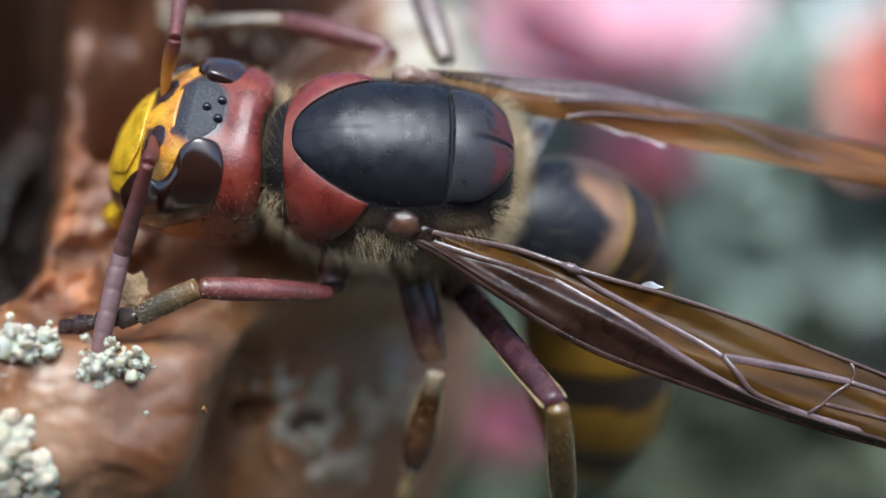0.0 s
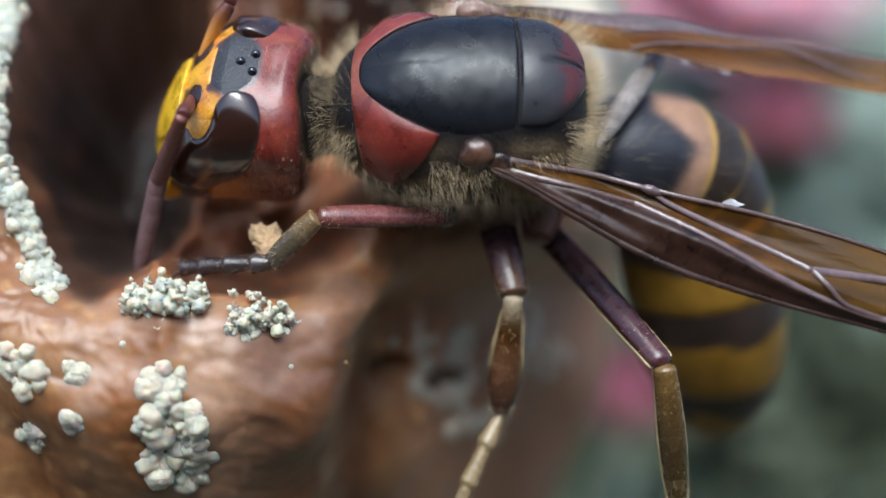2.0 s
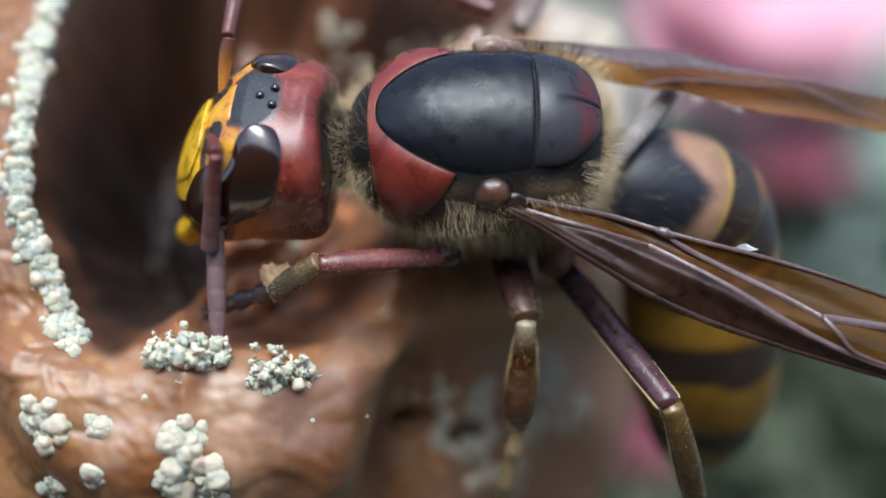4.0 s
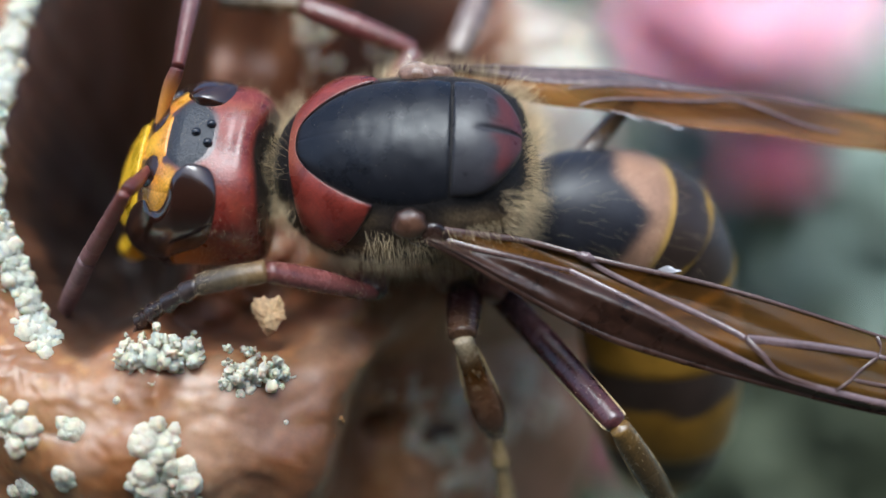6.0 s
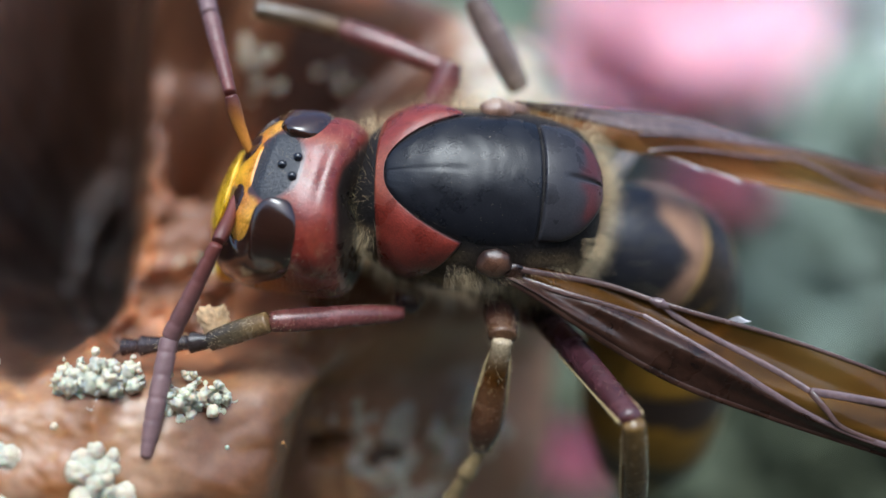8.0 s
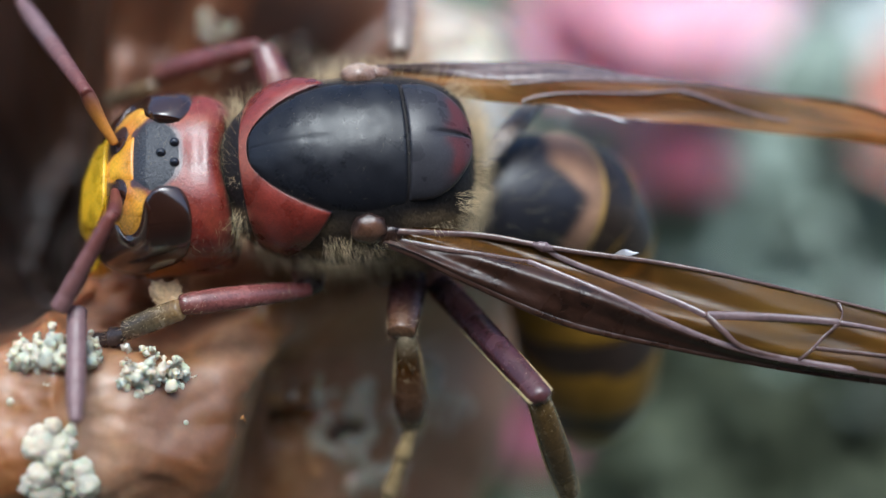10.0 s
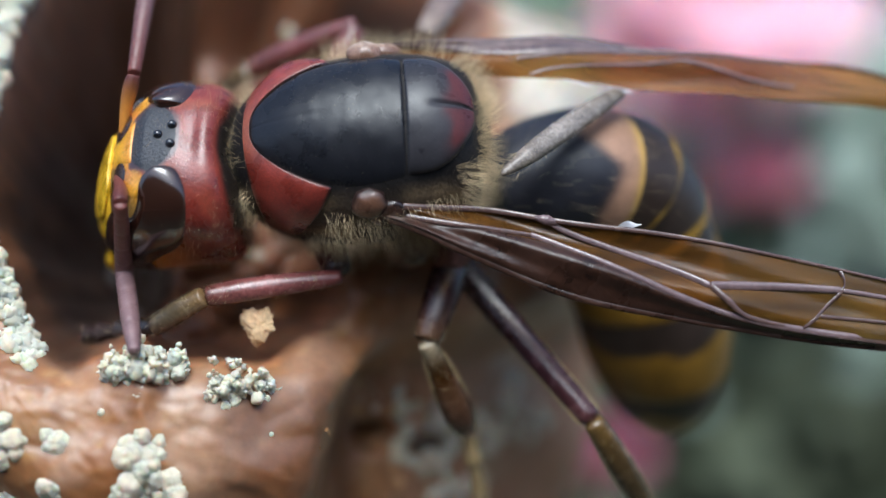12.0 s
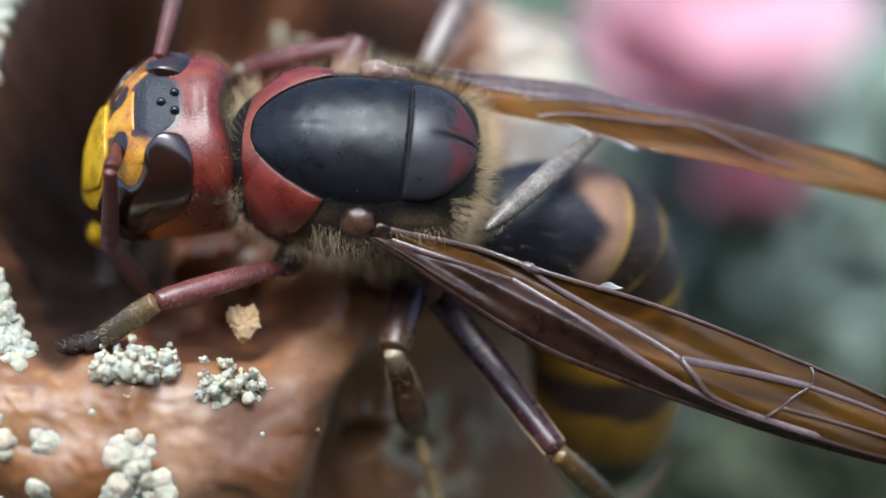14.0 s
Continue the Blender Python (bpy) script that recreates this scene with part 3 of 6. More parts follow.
def build_thorax(hornet):
    def tail(x, th):
        """The body's own surface, drawn in behind the scutellum."""
        k = 1 - 0.4 * step(-3.2, -4.6, x)
        p = thorax_at(x, th)
        return (x if x > -3.7 else -3.7 + 0.45 * (x + 3.7), p[1] * k, -0.6 + (p[2] + 0.6) * k)

    def body(u, v):
        return tail(-4.78 + 8.96 * v, 2 * math.pi * u)

    def body_color(u, v):
        x, th = -4.78 + 8.96 * v, 2 * math.pi * u
        n = noise.noise((x, 3 * math.sin(th), 3 * math.cos(th)))
        c = mix((0.05, 0.036, 0.026), (0.18, 0.125, 0.07), step(-0.1, 0.5, n))
        return mix(c, (0.012, 0.010, 0.010), step(0.55, 0.72, math.cos(th)))
    part("thorax", sheet("thorax", body, 96, 80, NECK_HUE, True, body_color), hornet)

    def shield(u, v):
        t = 2 * u - 1
        x = 3.1 - (4.85 - 0.12 * t * t) * v
        edge = (1 - abs(t) ** 8) * min(1, (3.1 - x) / 0.12) * min(1, (1 - v) / 0.012)
        swell = 0.030 * noise.noise((x * 0.9, t * 1.6, 4)) + 0.012 * noise.noise((x * 2.6, t * 4, 7))
        dent = 0.014 * math.exp(-(t / 0.05) ** 2) * step(0.2, 1.0, x)
        return thorax_at(x, t * shield_width(x), 0.14 * max(0, edge) ** 0.6 - 0.06 - dent + swell)
    part("mesoscutum", sheet("mesoscutum", shield, 90, 90, SHIELD, color=lambda u, v: BLACK), hornet, "glossy black shield of the back")

    def scutellum(u, v):
        t = 2 * u - 1
        x = -1.775 + 0.11 * t * t * (1 - v) - 2.0 * v
        w = 0.72 * math.sqrt(max(0.0, 1 - max(0, v - 0.25) ** 2 / 0.60))
        edge = (1 - abs(t) ** 8) * min(1, v / 0.03) * min(1, (1 - v) / 0.15)
        groove = 0.10 * math.exp(-(t / 0.05) ** 2) * step(0.25, 0.6, v)
        return thorax_at(x, t * w, 0.20 * max(0, edge) ** 0.5 - 0.06 - groove + 0.1 * math.sin(math.pi * v))

    def scutellum_color(u, v):
        t = abs(2 * u - 1)
        patch = 0.65 * step(0.48, 0.7, v + 0.15 * noise.noise((t * 4, v * 4, 1))) * step(0.02, 0.14, t) * (1 - step(0.72, 0.95, t))
        return mix((0.03, 0.028, 0.032), (0.10, 0.015, 0.014), patch)
    part("scutellum", sheet("scutellum", scutellum, 70, 50, SHIELD, color=scutellum_color), hornet, "black scutellum with two dark red patches")

    for side in (1, -1):
        def collar(u, v):
            # from the front edge back to the wing's root, from the shield down the flank
            th = 1.60 * v
            back = (3.1 - 2.5 * (min(th, 0.77) / 0.77) ** 2.5) - 0.03
            if th > 0.77:
                back = 0.57 + 1.7 * ((th - 0.77) / 0.83) ** 1.15
            fore = 3.34 - 0.38 * v * v
            x = fore + (back - fore) * u
            edge = min(1, u / 0.08) * min(1, (1 - u) / 0.05) * min(1, (1 - v) / 0.06)
            return thorax_at(x, side * th, 0.13 * max(0, edge) ** 0.6 - 0.05 + 0.20 * math.sin(math.pi * u) * math.sin(math.pi * min(1, v ** 1.5)) ** 2)

        def collar_color(u, v):
            c = mix(RED, DARK_RED, step(0.5, 0.95, v + 0.2 * noise.noise((3 * u, 4 * v, 6))))
            c = mix(c, (0.24, 0.085, 0.045), 0.5 * step(0.35, 0.1, v))
            return mix(c, (0.014, 0.010, 0.010), max(step(0.90, 0.97, v), step(0.93, 0.985, u)))
        part("pronotum_side", sheet("pronotum_side", collar, 40, 50, CHITIN, color=collar_color), hornet, "chestnut-red side of the collar")

        for place, size, tone, name, label in (
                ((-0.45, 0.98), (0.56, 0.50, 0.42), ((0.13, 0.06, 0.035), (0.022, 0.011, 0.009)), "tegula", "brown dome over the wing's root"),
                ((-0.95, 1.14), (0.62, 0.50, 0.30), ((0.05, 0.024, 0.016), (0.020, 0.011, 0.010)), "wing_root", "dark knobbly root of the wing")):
            # highlight painted on each dome's top; far side's domes coloured as lit
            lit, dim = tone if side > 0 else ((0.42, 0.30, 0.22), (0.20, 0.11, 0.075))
            c, n = Vector(thorax_at(place[0], side * place[1], 0.02)), Vector((0, side * math.sin(place[1]), math.cos(place[1])))
            e = Vector((0, n.z, -n.y))

            def dome(u, v):
                a, b = 2 * math.pi * u, math.pi * v
                r = 1 + 0.16 * noise.noise((2 * math.cos(a), 2 * math.sin(a), 3 * v + place[0]))
                return c + (Vector((1, 0, 0)) * size[0] * math.cos(a) * math.sin(b) + e * size[1] * math.sin(a) * math.sin(b)) * r + n * size[2] * math.cos(b)
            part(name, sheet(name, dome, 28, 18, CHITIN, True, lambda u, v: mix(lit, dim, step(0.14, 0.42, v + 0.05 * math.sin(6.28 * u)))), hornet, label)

    for side in (1, -1):
        for pts, size in (([(1.4, 1.3, -2.4), (1.7, 1.8, -2.9), (1.6, 2.3, -2.9)], [0.6, 0.8, 0.5]), ([(-1.0, 1.5, -2.4), (-1.1, 2.4, -2.9), (-1.2, 3.1, -2.8)], [0.7, 0.85, 0.5]),
                          ([(-2.4, 1.5, -2.5), (-2.6, 2.4, -3.0), (-2.4, 3.5, -3.0)], [0.7, 0.75, 0.45])):
            me = mesh_of("coxa", *tube([(x, side * y, z) for x, y, z in pts], size, 16, 24), COXA)
            part("coxa", me, hornet, "reddish-brown hip of a leg")

    def neck(u, v):
        a = 2 * math.pi * u
        r = 1.55 - 0.3 * math.sin(math.pi * v)
        return (3.3 + 1.7 * v, r * math.sin(a), -0.9 + r * math.cos(a))
    part("neck", sheet("neck", neck, 24, 12, NECK, True), hornet)

    rng = random.Random(4)
    roots = []
    while len(roots) < 7500:
        x, th = rng.uniform(-4.5, 4.0), rng.uniform(-2.2, 2.2)
        back, front, flank = x < -3.1 and (x < -3.85 or abs(th) > 0.7), x > 3.2, abs(th) > (1.05 if x < 1.0 else 1.4)
        if not (back or front or flank) or (front and rng.random() < (0.35 if 0.9 < abs(th) < 1.9 else 0.93)) or (flank and not back and rng.random() < 0.35):
            continue
        p = Vector(tail(x, th))
        way = Vector((0.0, p.y, p.z + 0.6)).normalized() + Vector((-1.5 if back else 0.3 if front else -0.2, 0, 0))
        roots.append((p, way))
    fur = part("fur", mesh_of("fur", *hairs(roots, 0.85, 0.0030, 0.5, 5), HAIR), hornet, "dense pale golden hair")
    fur["kind"] = "stuff"
    roots = []
    for k in range(1500):
        a, v = rng.uniform(-1.9, 1.9), rng.random()
        p = Vector((3.4 + 1.2 * v, 1.45 * math.sin(a), -0.9 + 1.45 * math.cos(a)))
        roots.append((p, Vector((0.5, p.y, p.z + 0.9))))
    ruff = part("neck_hair", mesh_of("neck_hair", *hairs(roots, 0.62, 0.0028, 0.4, 15), HAIR), hornet, "golden hair round the neck")
    ruff["kind"] = "stuff"
    roots = []
    for k in range(420):
        x, th = rng.uniform(-3.4, 2.9), rng.uniform(-1, 1)
        p = Vector(thorax_at(x, th * 0.9))
        roots.append((p, Vector((-0.8, p.y * 0.4, p.z + 0.6))))
    fuzz = part("back_fuzz", mesh_of("back_fuzz", *hairs(roots, 0.24, 0.0014, 0.3, 6), HAIR), hornet, "short sparse hair on the back")
    fuzz["kind"] = "stuff"


def head_at(x, a, lift=0.0):
    """The head's surface at x along it and a round it, both in millimetres from the crown: blunt behind, with swollen temples."""
    r = max(0.0, 1 - (x / 2.85) ** 1.9) ** (1 / 1.9) if x > 0 else max(0.0, 1 - (-x / HEAD_BACK) ** 7) ** (1 / 7)
    th, b = a / 2.6, abs(a)
    s, c = math.sin(th), math.cos(th)
    k = (abs(s) ** 2.5 + abs(c) ** 2.5) ** -0.4
    lift += 0.17 * math.exp(-((b - 2.9) / 0.95) ** 2 - ((x + 1.5) / 0.7) ** 2) - 0.12 * math.exp(-(a / 1.1) ** 2 - ((x + 1.5) / 0.45) ** 2)
    hollow = 0.30 * math.exp(-(a / 1.5) ** 2) * step(-1.0, -HEAD_BACK, x)
    return (x + hollow, (2.68 * r + lift) * s * k, -0.55 * max(0.0, x) ** 1.2 + (2.5 * r + lift) * c * k)


HEAD_BACK = 2.5


def head_color(x, a):
    b = abs(a)
    n = noise.noise((x * 1.3, a * 1.3, 2))
    c = mix(RED, (0.28, 0.075, 0.028), step(0.0, 0.9, n) * 0.6)
    c = mix(c, (0.58, 0.22, 0.03), step(2.9, 4.2, b) * step(-1.6, 0.6, x))                                  # cheeks
    dark = 0.8 * step(1.05, 0.9, math.hypot((x + 0.18) / 0.92, b / 1.3) + 0.15 * n)
    c = mix(c, (0.030, 0.030, 0.034), dark)
    c = mix(c, (0.62, 0.29, 0.035), step(1.1, 0.85, math.hypot((x - 0.62) / 0.75, (b - 1.7) / 0.75)))             # notch of the eye
    c = mix(c, (0.022, 0.016, 0.013), step(-HEAD_BACK + 0.16, -HEAD_BACK + 0.03, x + 0.05 * n))                # back of the head
    front = step(0.50, 0.56, x) * (1 - step(1.1, 1.3, b) * step(2.6, 2.4, b) * step(1.25, 1.05, x))
    c = mix(c, (0.05, 0.016, 0.010), front)
    if x > 0.5 and b < 0.12 + 0.85 * (1.35 - x) * 0.9 + 0.25:
        c = mix(c, (0.62, 0.26, 0.022), step(0.5, 0.58, x))
    if x > 1.38 and b < 2.9:
        c = mix(c, YELLOW, step(1.38, 1.44, x))
    return c


# the eye's edges towards the notch and towards the temple, along and round the head
EYE_INNER = [(-0.15, 1.15), (0.15, 1.45), (0.30, 1.95), (0.55, 2.25), (0.85, 2.2), (1.15, 1.8), (1.65, 1.95), (2.1, 2.7)]
EYE_OUTER = [(-0.35, 1.0), (-0.98, 1.1), (-1.3, 1.75), (-1.2, 2.65), (-0.70, 3.75), (0.3, 4.45), (1.2, 4.5), (2.0, 4.1)]


def build_head(hornet):
    def along(v):
        return -HEAD_BACK + (HEAD_BACK + 2.845) * v ** 1.9

    def skull(u, v):
        return head_at(along(v), (u - 0.5) * 2 * math.pi * 2.6)

    head = part("head", sheet("head", skull, 220, 150, CHITIN, True,
                              lambda u, v: head_color(along(v), (u - 0.5) * 2 * math.pi * 2.6)), hornet, "red-brown head with a yellow face")
    for side in (1, -1):
        def eye(u, v):
            t = 2 * u - 1
            x, a = mix(spline(EYE_INNER, v), spline(EYE_OUTER, v), u)
            end = math.sqrt(max(0.0, 1 - max(0, abs(2 * v - 1) - 0.8) ** 2 / 0.04))
            return head_at(x, side * a, -0.06 + 0.32 * max(0, 1 - abs(t) ** 2.4) ** 0.6 * end)
        part("eye", sheet("eye", eye, 30, 70, EYE), head, "dark brown kidney-shaped compound eye")

        def sinus(u, v):
            x, a = 0.85 - 0.75 * v, 1.15 + 0.62 * v
            w = 0.56 * math.sqrt(max(0, 1 - v ** 3)) * (1 - 0.35 * v)
            t = 2 * u - 1
            return head_at(x + w * 0.6 * t, side * (a + w * 0.6 * t), 0.05 * (1 - t * t) - 0.01)
        part("eye_notch", sheet("eye_notch", sinus, 10, 14, CHITIN, color=lambda u, v: mix((0.50, 0.17, 0.03), (0.70, 0.36, 0.03), v)), head, "orange-yellow plate in the eye's notch")

        def jaw(u, v):
            a = 2 * math.pi * u
            r = 0.85 * math.sqrt(max(0, 1 - (2 * v - 1) ** 4)) * (1 - 0.35 * v)
            return (1.75 + 1.1 * v + r * 0.5 * math.cos(a), side * (1.45 - 0.8 * v * v + r * 0.6 * math.cos(a)), -2.0 - 1.1 * v + r * math.sin(a))
        part("mandible", sheet("mandible", jaw, 18, 16, CHITIN, True, lambda u, v: mix(YELLOW, (0.06, 0.03, 0.015), step(0.6, 0.85, v))), head, "yellow mandible with a dark tip")

        def socket(u, v):
            a, r = 2 * math.pi * u, 0.46 * math.sin(math.pi * v * 0.5)
            return head_at(1.02 + r * 0.8 * math.cos(a), side * (0.98 + r * 1.1 * math.sin(a)), 0.025 + 0.05 * math.cos(math.pi * v * 0.5))
        part("antenna_socket", sheet("antenna_socket", socket, 16, 6, CHITIN, True, lambda u, v: (0.035, 0.014, 0.010)), head)

    def clypeus(u, v):
        t = 2 * u - 1
        x = 1.42 + 1.25 * v
        w = 2.0 * math.sqrt(max(0, 1 - (1.05 * v - 0.35) ** 4 * 1.5)) * (0.55 + 0.45 * min(1, v * 3))
        edge = (1 - abs(t) ** 6) * min(1, v / 0.08) * min(1, (1 - v) / 0.1)
        return head_at(x, t * w , 0.22 * max(0, edge) ** 0.5 - 0.03)
    part("clypeus", sheet("clypeus", clypeus, 40, 30, CHITIN, color=lambda u, v: YELLOW), head, "bright yellow face plate")

    def forehead(u, v):
        t = 2 * u - 1
        x = 0.42 + 0.85 * v
        return head_at(x, t * (0.78 - 0.42 * v), 0.10 * (1 - t ** 4) * min(1, v / 0.1) - 0.01)
    part("forehead", sheet("forehead", forehead, 20, 20, CHITIN, color=lambda u, v: mix((0.62, 0.24, 0.02), (0.70, 0.38, 0.02), v)), head, "orange-yellow triangle between the antennae")

    def vertex_plate(u, v):
        t = 2 * math.pi * u
        w = 1 + 0.05 * noise.noise((3 * math.cos(t), 3 * math.sin(t), 5))
        return head_at(-0.2 + 0.80 * v * w * math.cos(t), 1.2 * v * w * math.sin(t), 0.02 - 0.03 * v ** 6)
    part("vertex_plate", sheet("vertex_plate", vertex_plate, 40, 16, PLATE, True), head, "dull black plate between the eyes")

    for x, a in ((-0.42, 0.0), (-0.82, 0.33), (-0.82, -0.33)):
        c = Vector(head_at(x, a, 0.0))

        def bead(u, v):
            p, q = 2 * math.pi * u, math.pi * v
            return c + Vector((math.sin(q) * math.cos(p), math.sin(q) * math.sin(p), math.cos(q))) * 0.155
        part("ocellus", sheet("ocellus", bead, 16, 10, OCELLUS, True), head, "black shining simple eye")

    rng = random.Random(8)
    roots = []
    for k in range(1500):
        x, a = rng.uniform(-2.45, 0.4), rng.uniform(-6.2, 6.2)
        if abs(a) < 4.0 and x > -1.9 and rng.random() < 0.6:
            continue
        p = Vector(head_at(x, a))
        roots.append((p, Vector((-0.4, p.y, p.z))))
    fur = part("head_hair", mesh_of("head_hair", *hairs(roots, 0.32, 0.0022, 0.3, 9), HAIR), head, "sparse pale hair")
    fur["kind"] = "stuff"
    return head


def build_antenna(hornet, side):
    """Scape and a flagellum in two pieces, each standing on its own joint and reaching along +z."""
    L1, L2, L3 = (1.9, 3.3, 3.6)
    s = part("antenna_scape", mesh_tube("antenna_scape", [(0, 0, 0), (0.05, 0, L1 * 0.5), (0, 0, L1)], [0.12, 0.16, 0.2, 0.24, 0.2], ANTENNA,
                                        lambda v: mix((0.50, 0.20, 0.03) if side < 0 else (0.14, 0.035, 0.025), (0.09, 0.022, 0.016), step(0.3, 0.95, v))), hornet)

    def ring(v, n):
        f = (v * n) % 1.0
        return 1 - 0.10 * math.exp(-((f - 0.5) ** 2 - 0.25) ** 2 / 0.004)
    a = part("antenna_flagellum", mesh_tube("antenna_flagellum", [(0, 0, 0), (0, 0.0, L2 * 0.5), (0, 0, L2)], [0.2, 0.235, 0.27, 0.29], ANTENNA,
                                            lambda v: mix((0.14, 0.036, 0.026), (0.16, 0.082, 0.08), v), ring=lambda v: ring(v, 5)), hornet)
    b = part("antenna_tip", mesh_tube("antenna_tip", [(0, 0, -0.05), (0, 0, L3 * 0.5), (0, 0, L3)], [0.29, 0.295, 0.28, 0.17], ANTENNA,
                                      lambda v: (0.18, 0.105, 0.105), ring=lambda v: ring(v, 6)), hornet)
    return s, a, b


def mesh_tube(name, points, radii, material, color, ring=None, sides=16, rings=60, squash=1.0):
    def fn(u, v):
        p = Vector(spline(points, v))
        a = 2 * math.pi * u
        r = spline([(x,) for x in radii], v)[0]
        e = min(v, 1 - v)
        if e < 0.06:
            r *= max(0, 1 - (1 - e / 0.06) ** 2.5) ** 0.5
        if ring:
            r *= ring(v)
        return p + Vector((math.cos(a) * r, math.sin(a) * r * squash, 0))
    return sheet(name, fn, sides, rings, material, True, lambda u, v: color(v))


def spines(length, radius, n, seed, size):
    rng = random.Random(seed)
    roots = []
    for k in range(n):
        a, z = rng.uniform(0, 6.28), rng.uniform(0.15, 1.0) * length
        d = Vector((math.cos(a), math.sin(a), 0))
        roots.append((d * radius * 0.8 + Vector((0, 0, z)), d + Vector((0, 0, 0.9))))
    return hairs(roots, size, 0.0045, 0.15, seed)


def build_leg_piece(hornet, name, length, radii, colors, seed, label="", tarsus=0, start=-0.04, edge_from=0.0):
    ring = None
    if tarsus:
        def ring(v):
            f = (v * tarsus) % 1.0
            return 0.72 + 0.42 * f ** 1.5
    ob = part(name, mesh_tube(name, [(0, 0, start), (0, 0.02 * length, (start + length) * 0.5), (0, 0, length)], radii, LEG,
                              lambda v: spline(colors, v), ring=ring, sides=16, rings=60 if tarsus else 40, squash=0.8), hornet, label)
    hr = part("leg_hair", mesh_of("leg_hair", *spines(length, max(radii), 260 if not tarsus else 90, seed, 0.17), HAIR), ob)
    hr["kind"] = "stuff"
    # thin pale ridges on both outlines, drawn in place of rim light
    if edge_from:
        for side in (1, -1):
            line = [(side * 0.97 * spline([(x,) for x in radii], v)[0], 0.01, v * length) for v in (edge_from, 0.5 * (1 + edge_from), 0.93, 0.98)]
            part("leg_edge_line", mesh_of("leg_edge_line", *tube(line, [0.03, 0.06, 0.07, 0.04], 8, 20), EDGE_LIGHT), ob, "pale line on the leg's edge, for rim light and yellow")
    if tarsus:
        for s in (1, -1):
            part("claw", mesh_of("claw", *tube([(s * 0.05, 0, length * 0.96), (s * 0.22, 0.02, length + 0.18), (s * 0.30, -0.12, length + 0.34)], [0.07, 0.06, 0.02], 8, 10), VEIN), ob)
    return ob


def build_gaster(hornet):
    """The abdomen: six overlapping rings on a bent axis, each dark in front and yellow behind."""
    gaster = part("gaster", mesh_of("gaster", *tube([(1.8, 0.5, 0.1), (-0.7, 0.1, -0.5), (-2.7, 0.2, -1.9), (-3.3, 1.4, -4.2), (-3.6, 3.6, -6.4), (-3.6, 5.8, -8.4), (-3.2, 7.4, -10.6)], [0.3, 1.2, 2.0, 2.4, 2.2, 1.2, 0.2], 20, 40), CHITIN, None), hornet, "abdomen with black and yellow rings")
    at = gaster.data.attributes.new("pigment", "FLOAT_COLOR", "POINT")
    at.data.foreach_set("color", [0.02, 0.015, 0.012, 1.0] * len(gaster.data.vertices))
    axis = [Vector(p) for p in [(1.8, 0.5, 0.1), (-0.7, 0.1, -0.5), (-2.7, 0.2, -1.9), (-3.3, 1.4, -4.2), (-3.6, 3.6, -6.4), (-3.6, 5.8, -8.4), (-3.2, 7.4, -10.6)]]
    prof = [(1.5,), (2.15,), (2.5,), (2.75,), (2.9,), (3.0,), (2.8,), (1.9,), (0.25,)]
    cuts = [0.03, 0.265, 0.325, 0.43, 0.60, 0.79, 1.0]
    for k in range(6):
        a, b = cuts[k], cuts[k + 1] + (0.02 if k < 5 else 0)

        def ring(u, v):
            s = a + (b - a) * v
            p = Vector(spline(axis, s))
            d = (Vector(spline(axis, min(1, s + 0.01))) - Vector(spline(axis, max(0, s - 0.01)))).normalized()
            e = Vector((0.15, 0.75, -0.65))
            e = (e - d * e.dot(d)).normalized()
            g = d.cross(e)
            r = spline(prof, s)[0] + 0.10 * v - 0.03 - (0.10 * max(0, v - 0.93) / 0.07)
            t = 2 * math.pi * u
            return p + (e * math.cos(t) * 0.95 + g * math.sin(t)) * r

        def color(u, v, k=k):
            t = 2 * math.pi * u
            w = 0.06 * math.cos(2 * t) + 0.05 * math.cos(5 * t) + 0.05 * noise.noise((4 * math.cos(t), 4 * math.sin(t), k))
            if k == 0:
                c = mix((0.020, 0.020, 0.026), (0.31, 0.175, 0.11), step(0.62, 0.76, v + 1.1 * w))
                return mix(c, (0.40, 0.24, 0.055), step(0.91, 0.96, v))
            edge = (0.86, 0.70, 0.45, 0.40, 0.35)[k - 1]
            # yellow of the rear rings painted dimmer, for the shade they lie in
            c = mix((0.030, 0.019, 0.014), ((0.34, 0.19, 0.02) if k < 3 else (0.19, 0.10, 0.010)), step(edge - 0.04, edge + 0.04, v + w))
            return c
        part("tergite", sheet("tergite", ring, 72, 26, GASTER, True, color), gaster)
    rng = random.Random(3)
    roots = []
    for k in range(520):
        s, t = rng.uniform(0.04, 0.36), rng.uniform(0, 6.28)
        p = Vector(spline(axis, s))
        d = (Vector(spline(axis, s + 0.01)) - Vector(spline(axis, s - 0.01))).normalized()
        e = d.orthogonal().normalized()
        e.rotate(Matrix.Rotation(t, 3, d))
        roots.append((p + e * spline(prof, s)[0], e + d * 0.6))
    h = part("gaster_hair", mesh_of("gaster_hair", *hairs(roots, 0.6, 0.003, 0.2, 12), HAIR), gaster, "sparse golden hair")
    h["kind"] = "stuff"
    return gaster


WING_LEN = 20.0
INNER = [(0.22,), (0.30,), (0.02,), (-0.12,), (-0.45,), (-0.85,), (-1.4,), (-2.2,)]
OUTER = [(-0.35,), (-1.35,), (-2.25,), (-2.65,), (-2.95,), (-3.15,), (-3.15,), (-2.5,)]
DIAG = [(0.30,), (0.55,), (0.62,), (0.32,), (0.14,), (0.12,), (0.12,), (0.10,)]


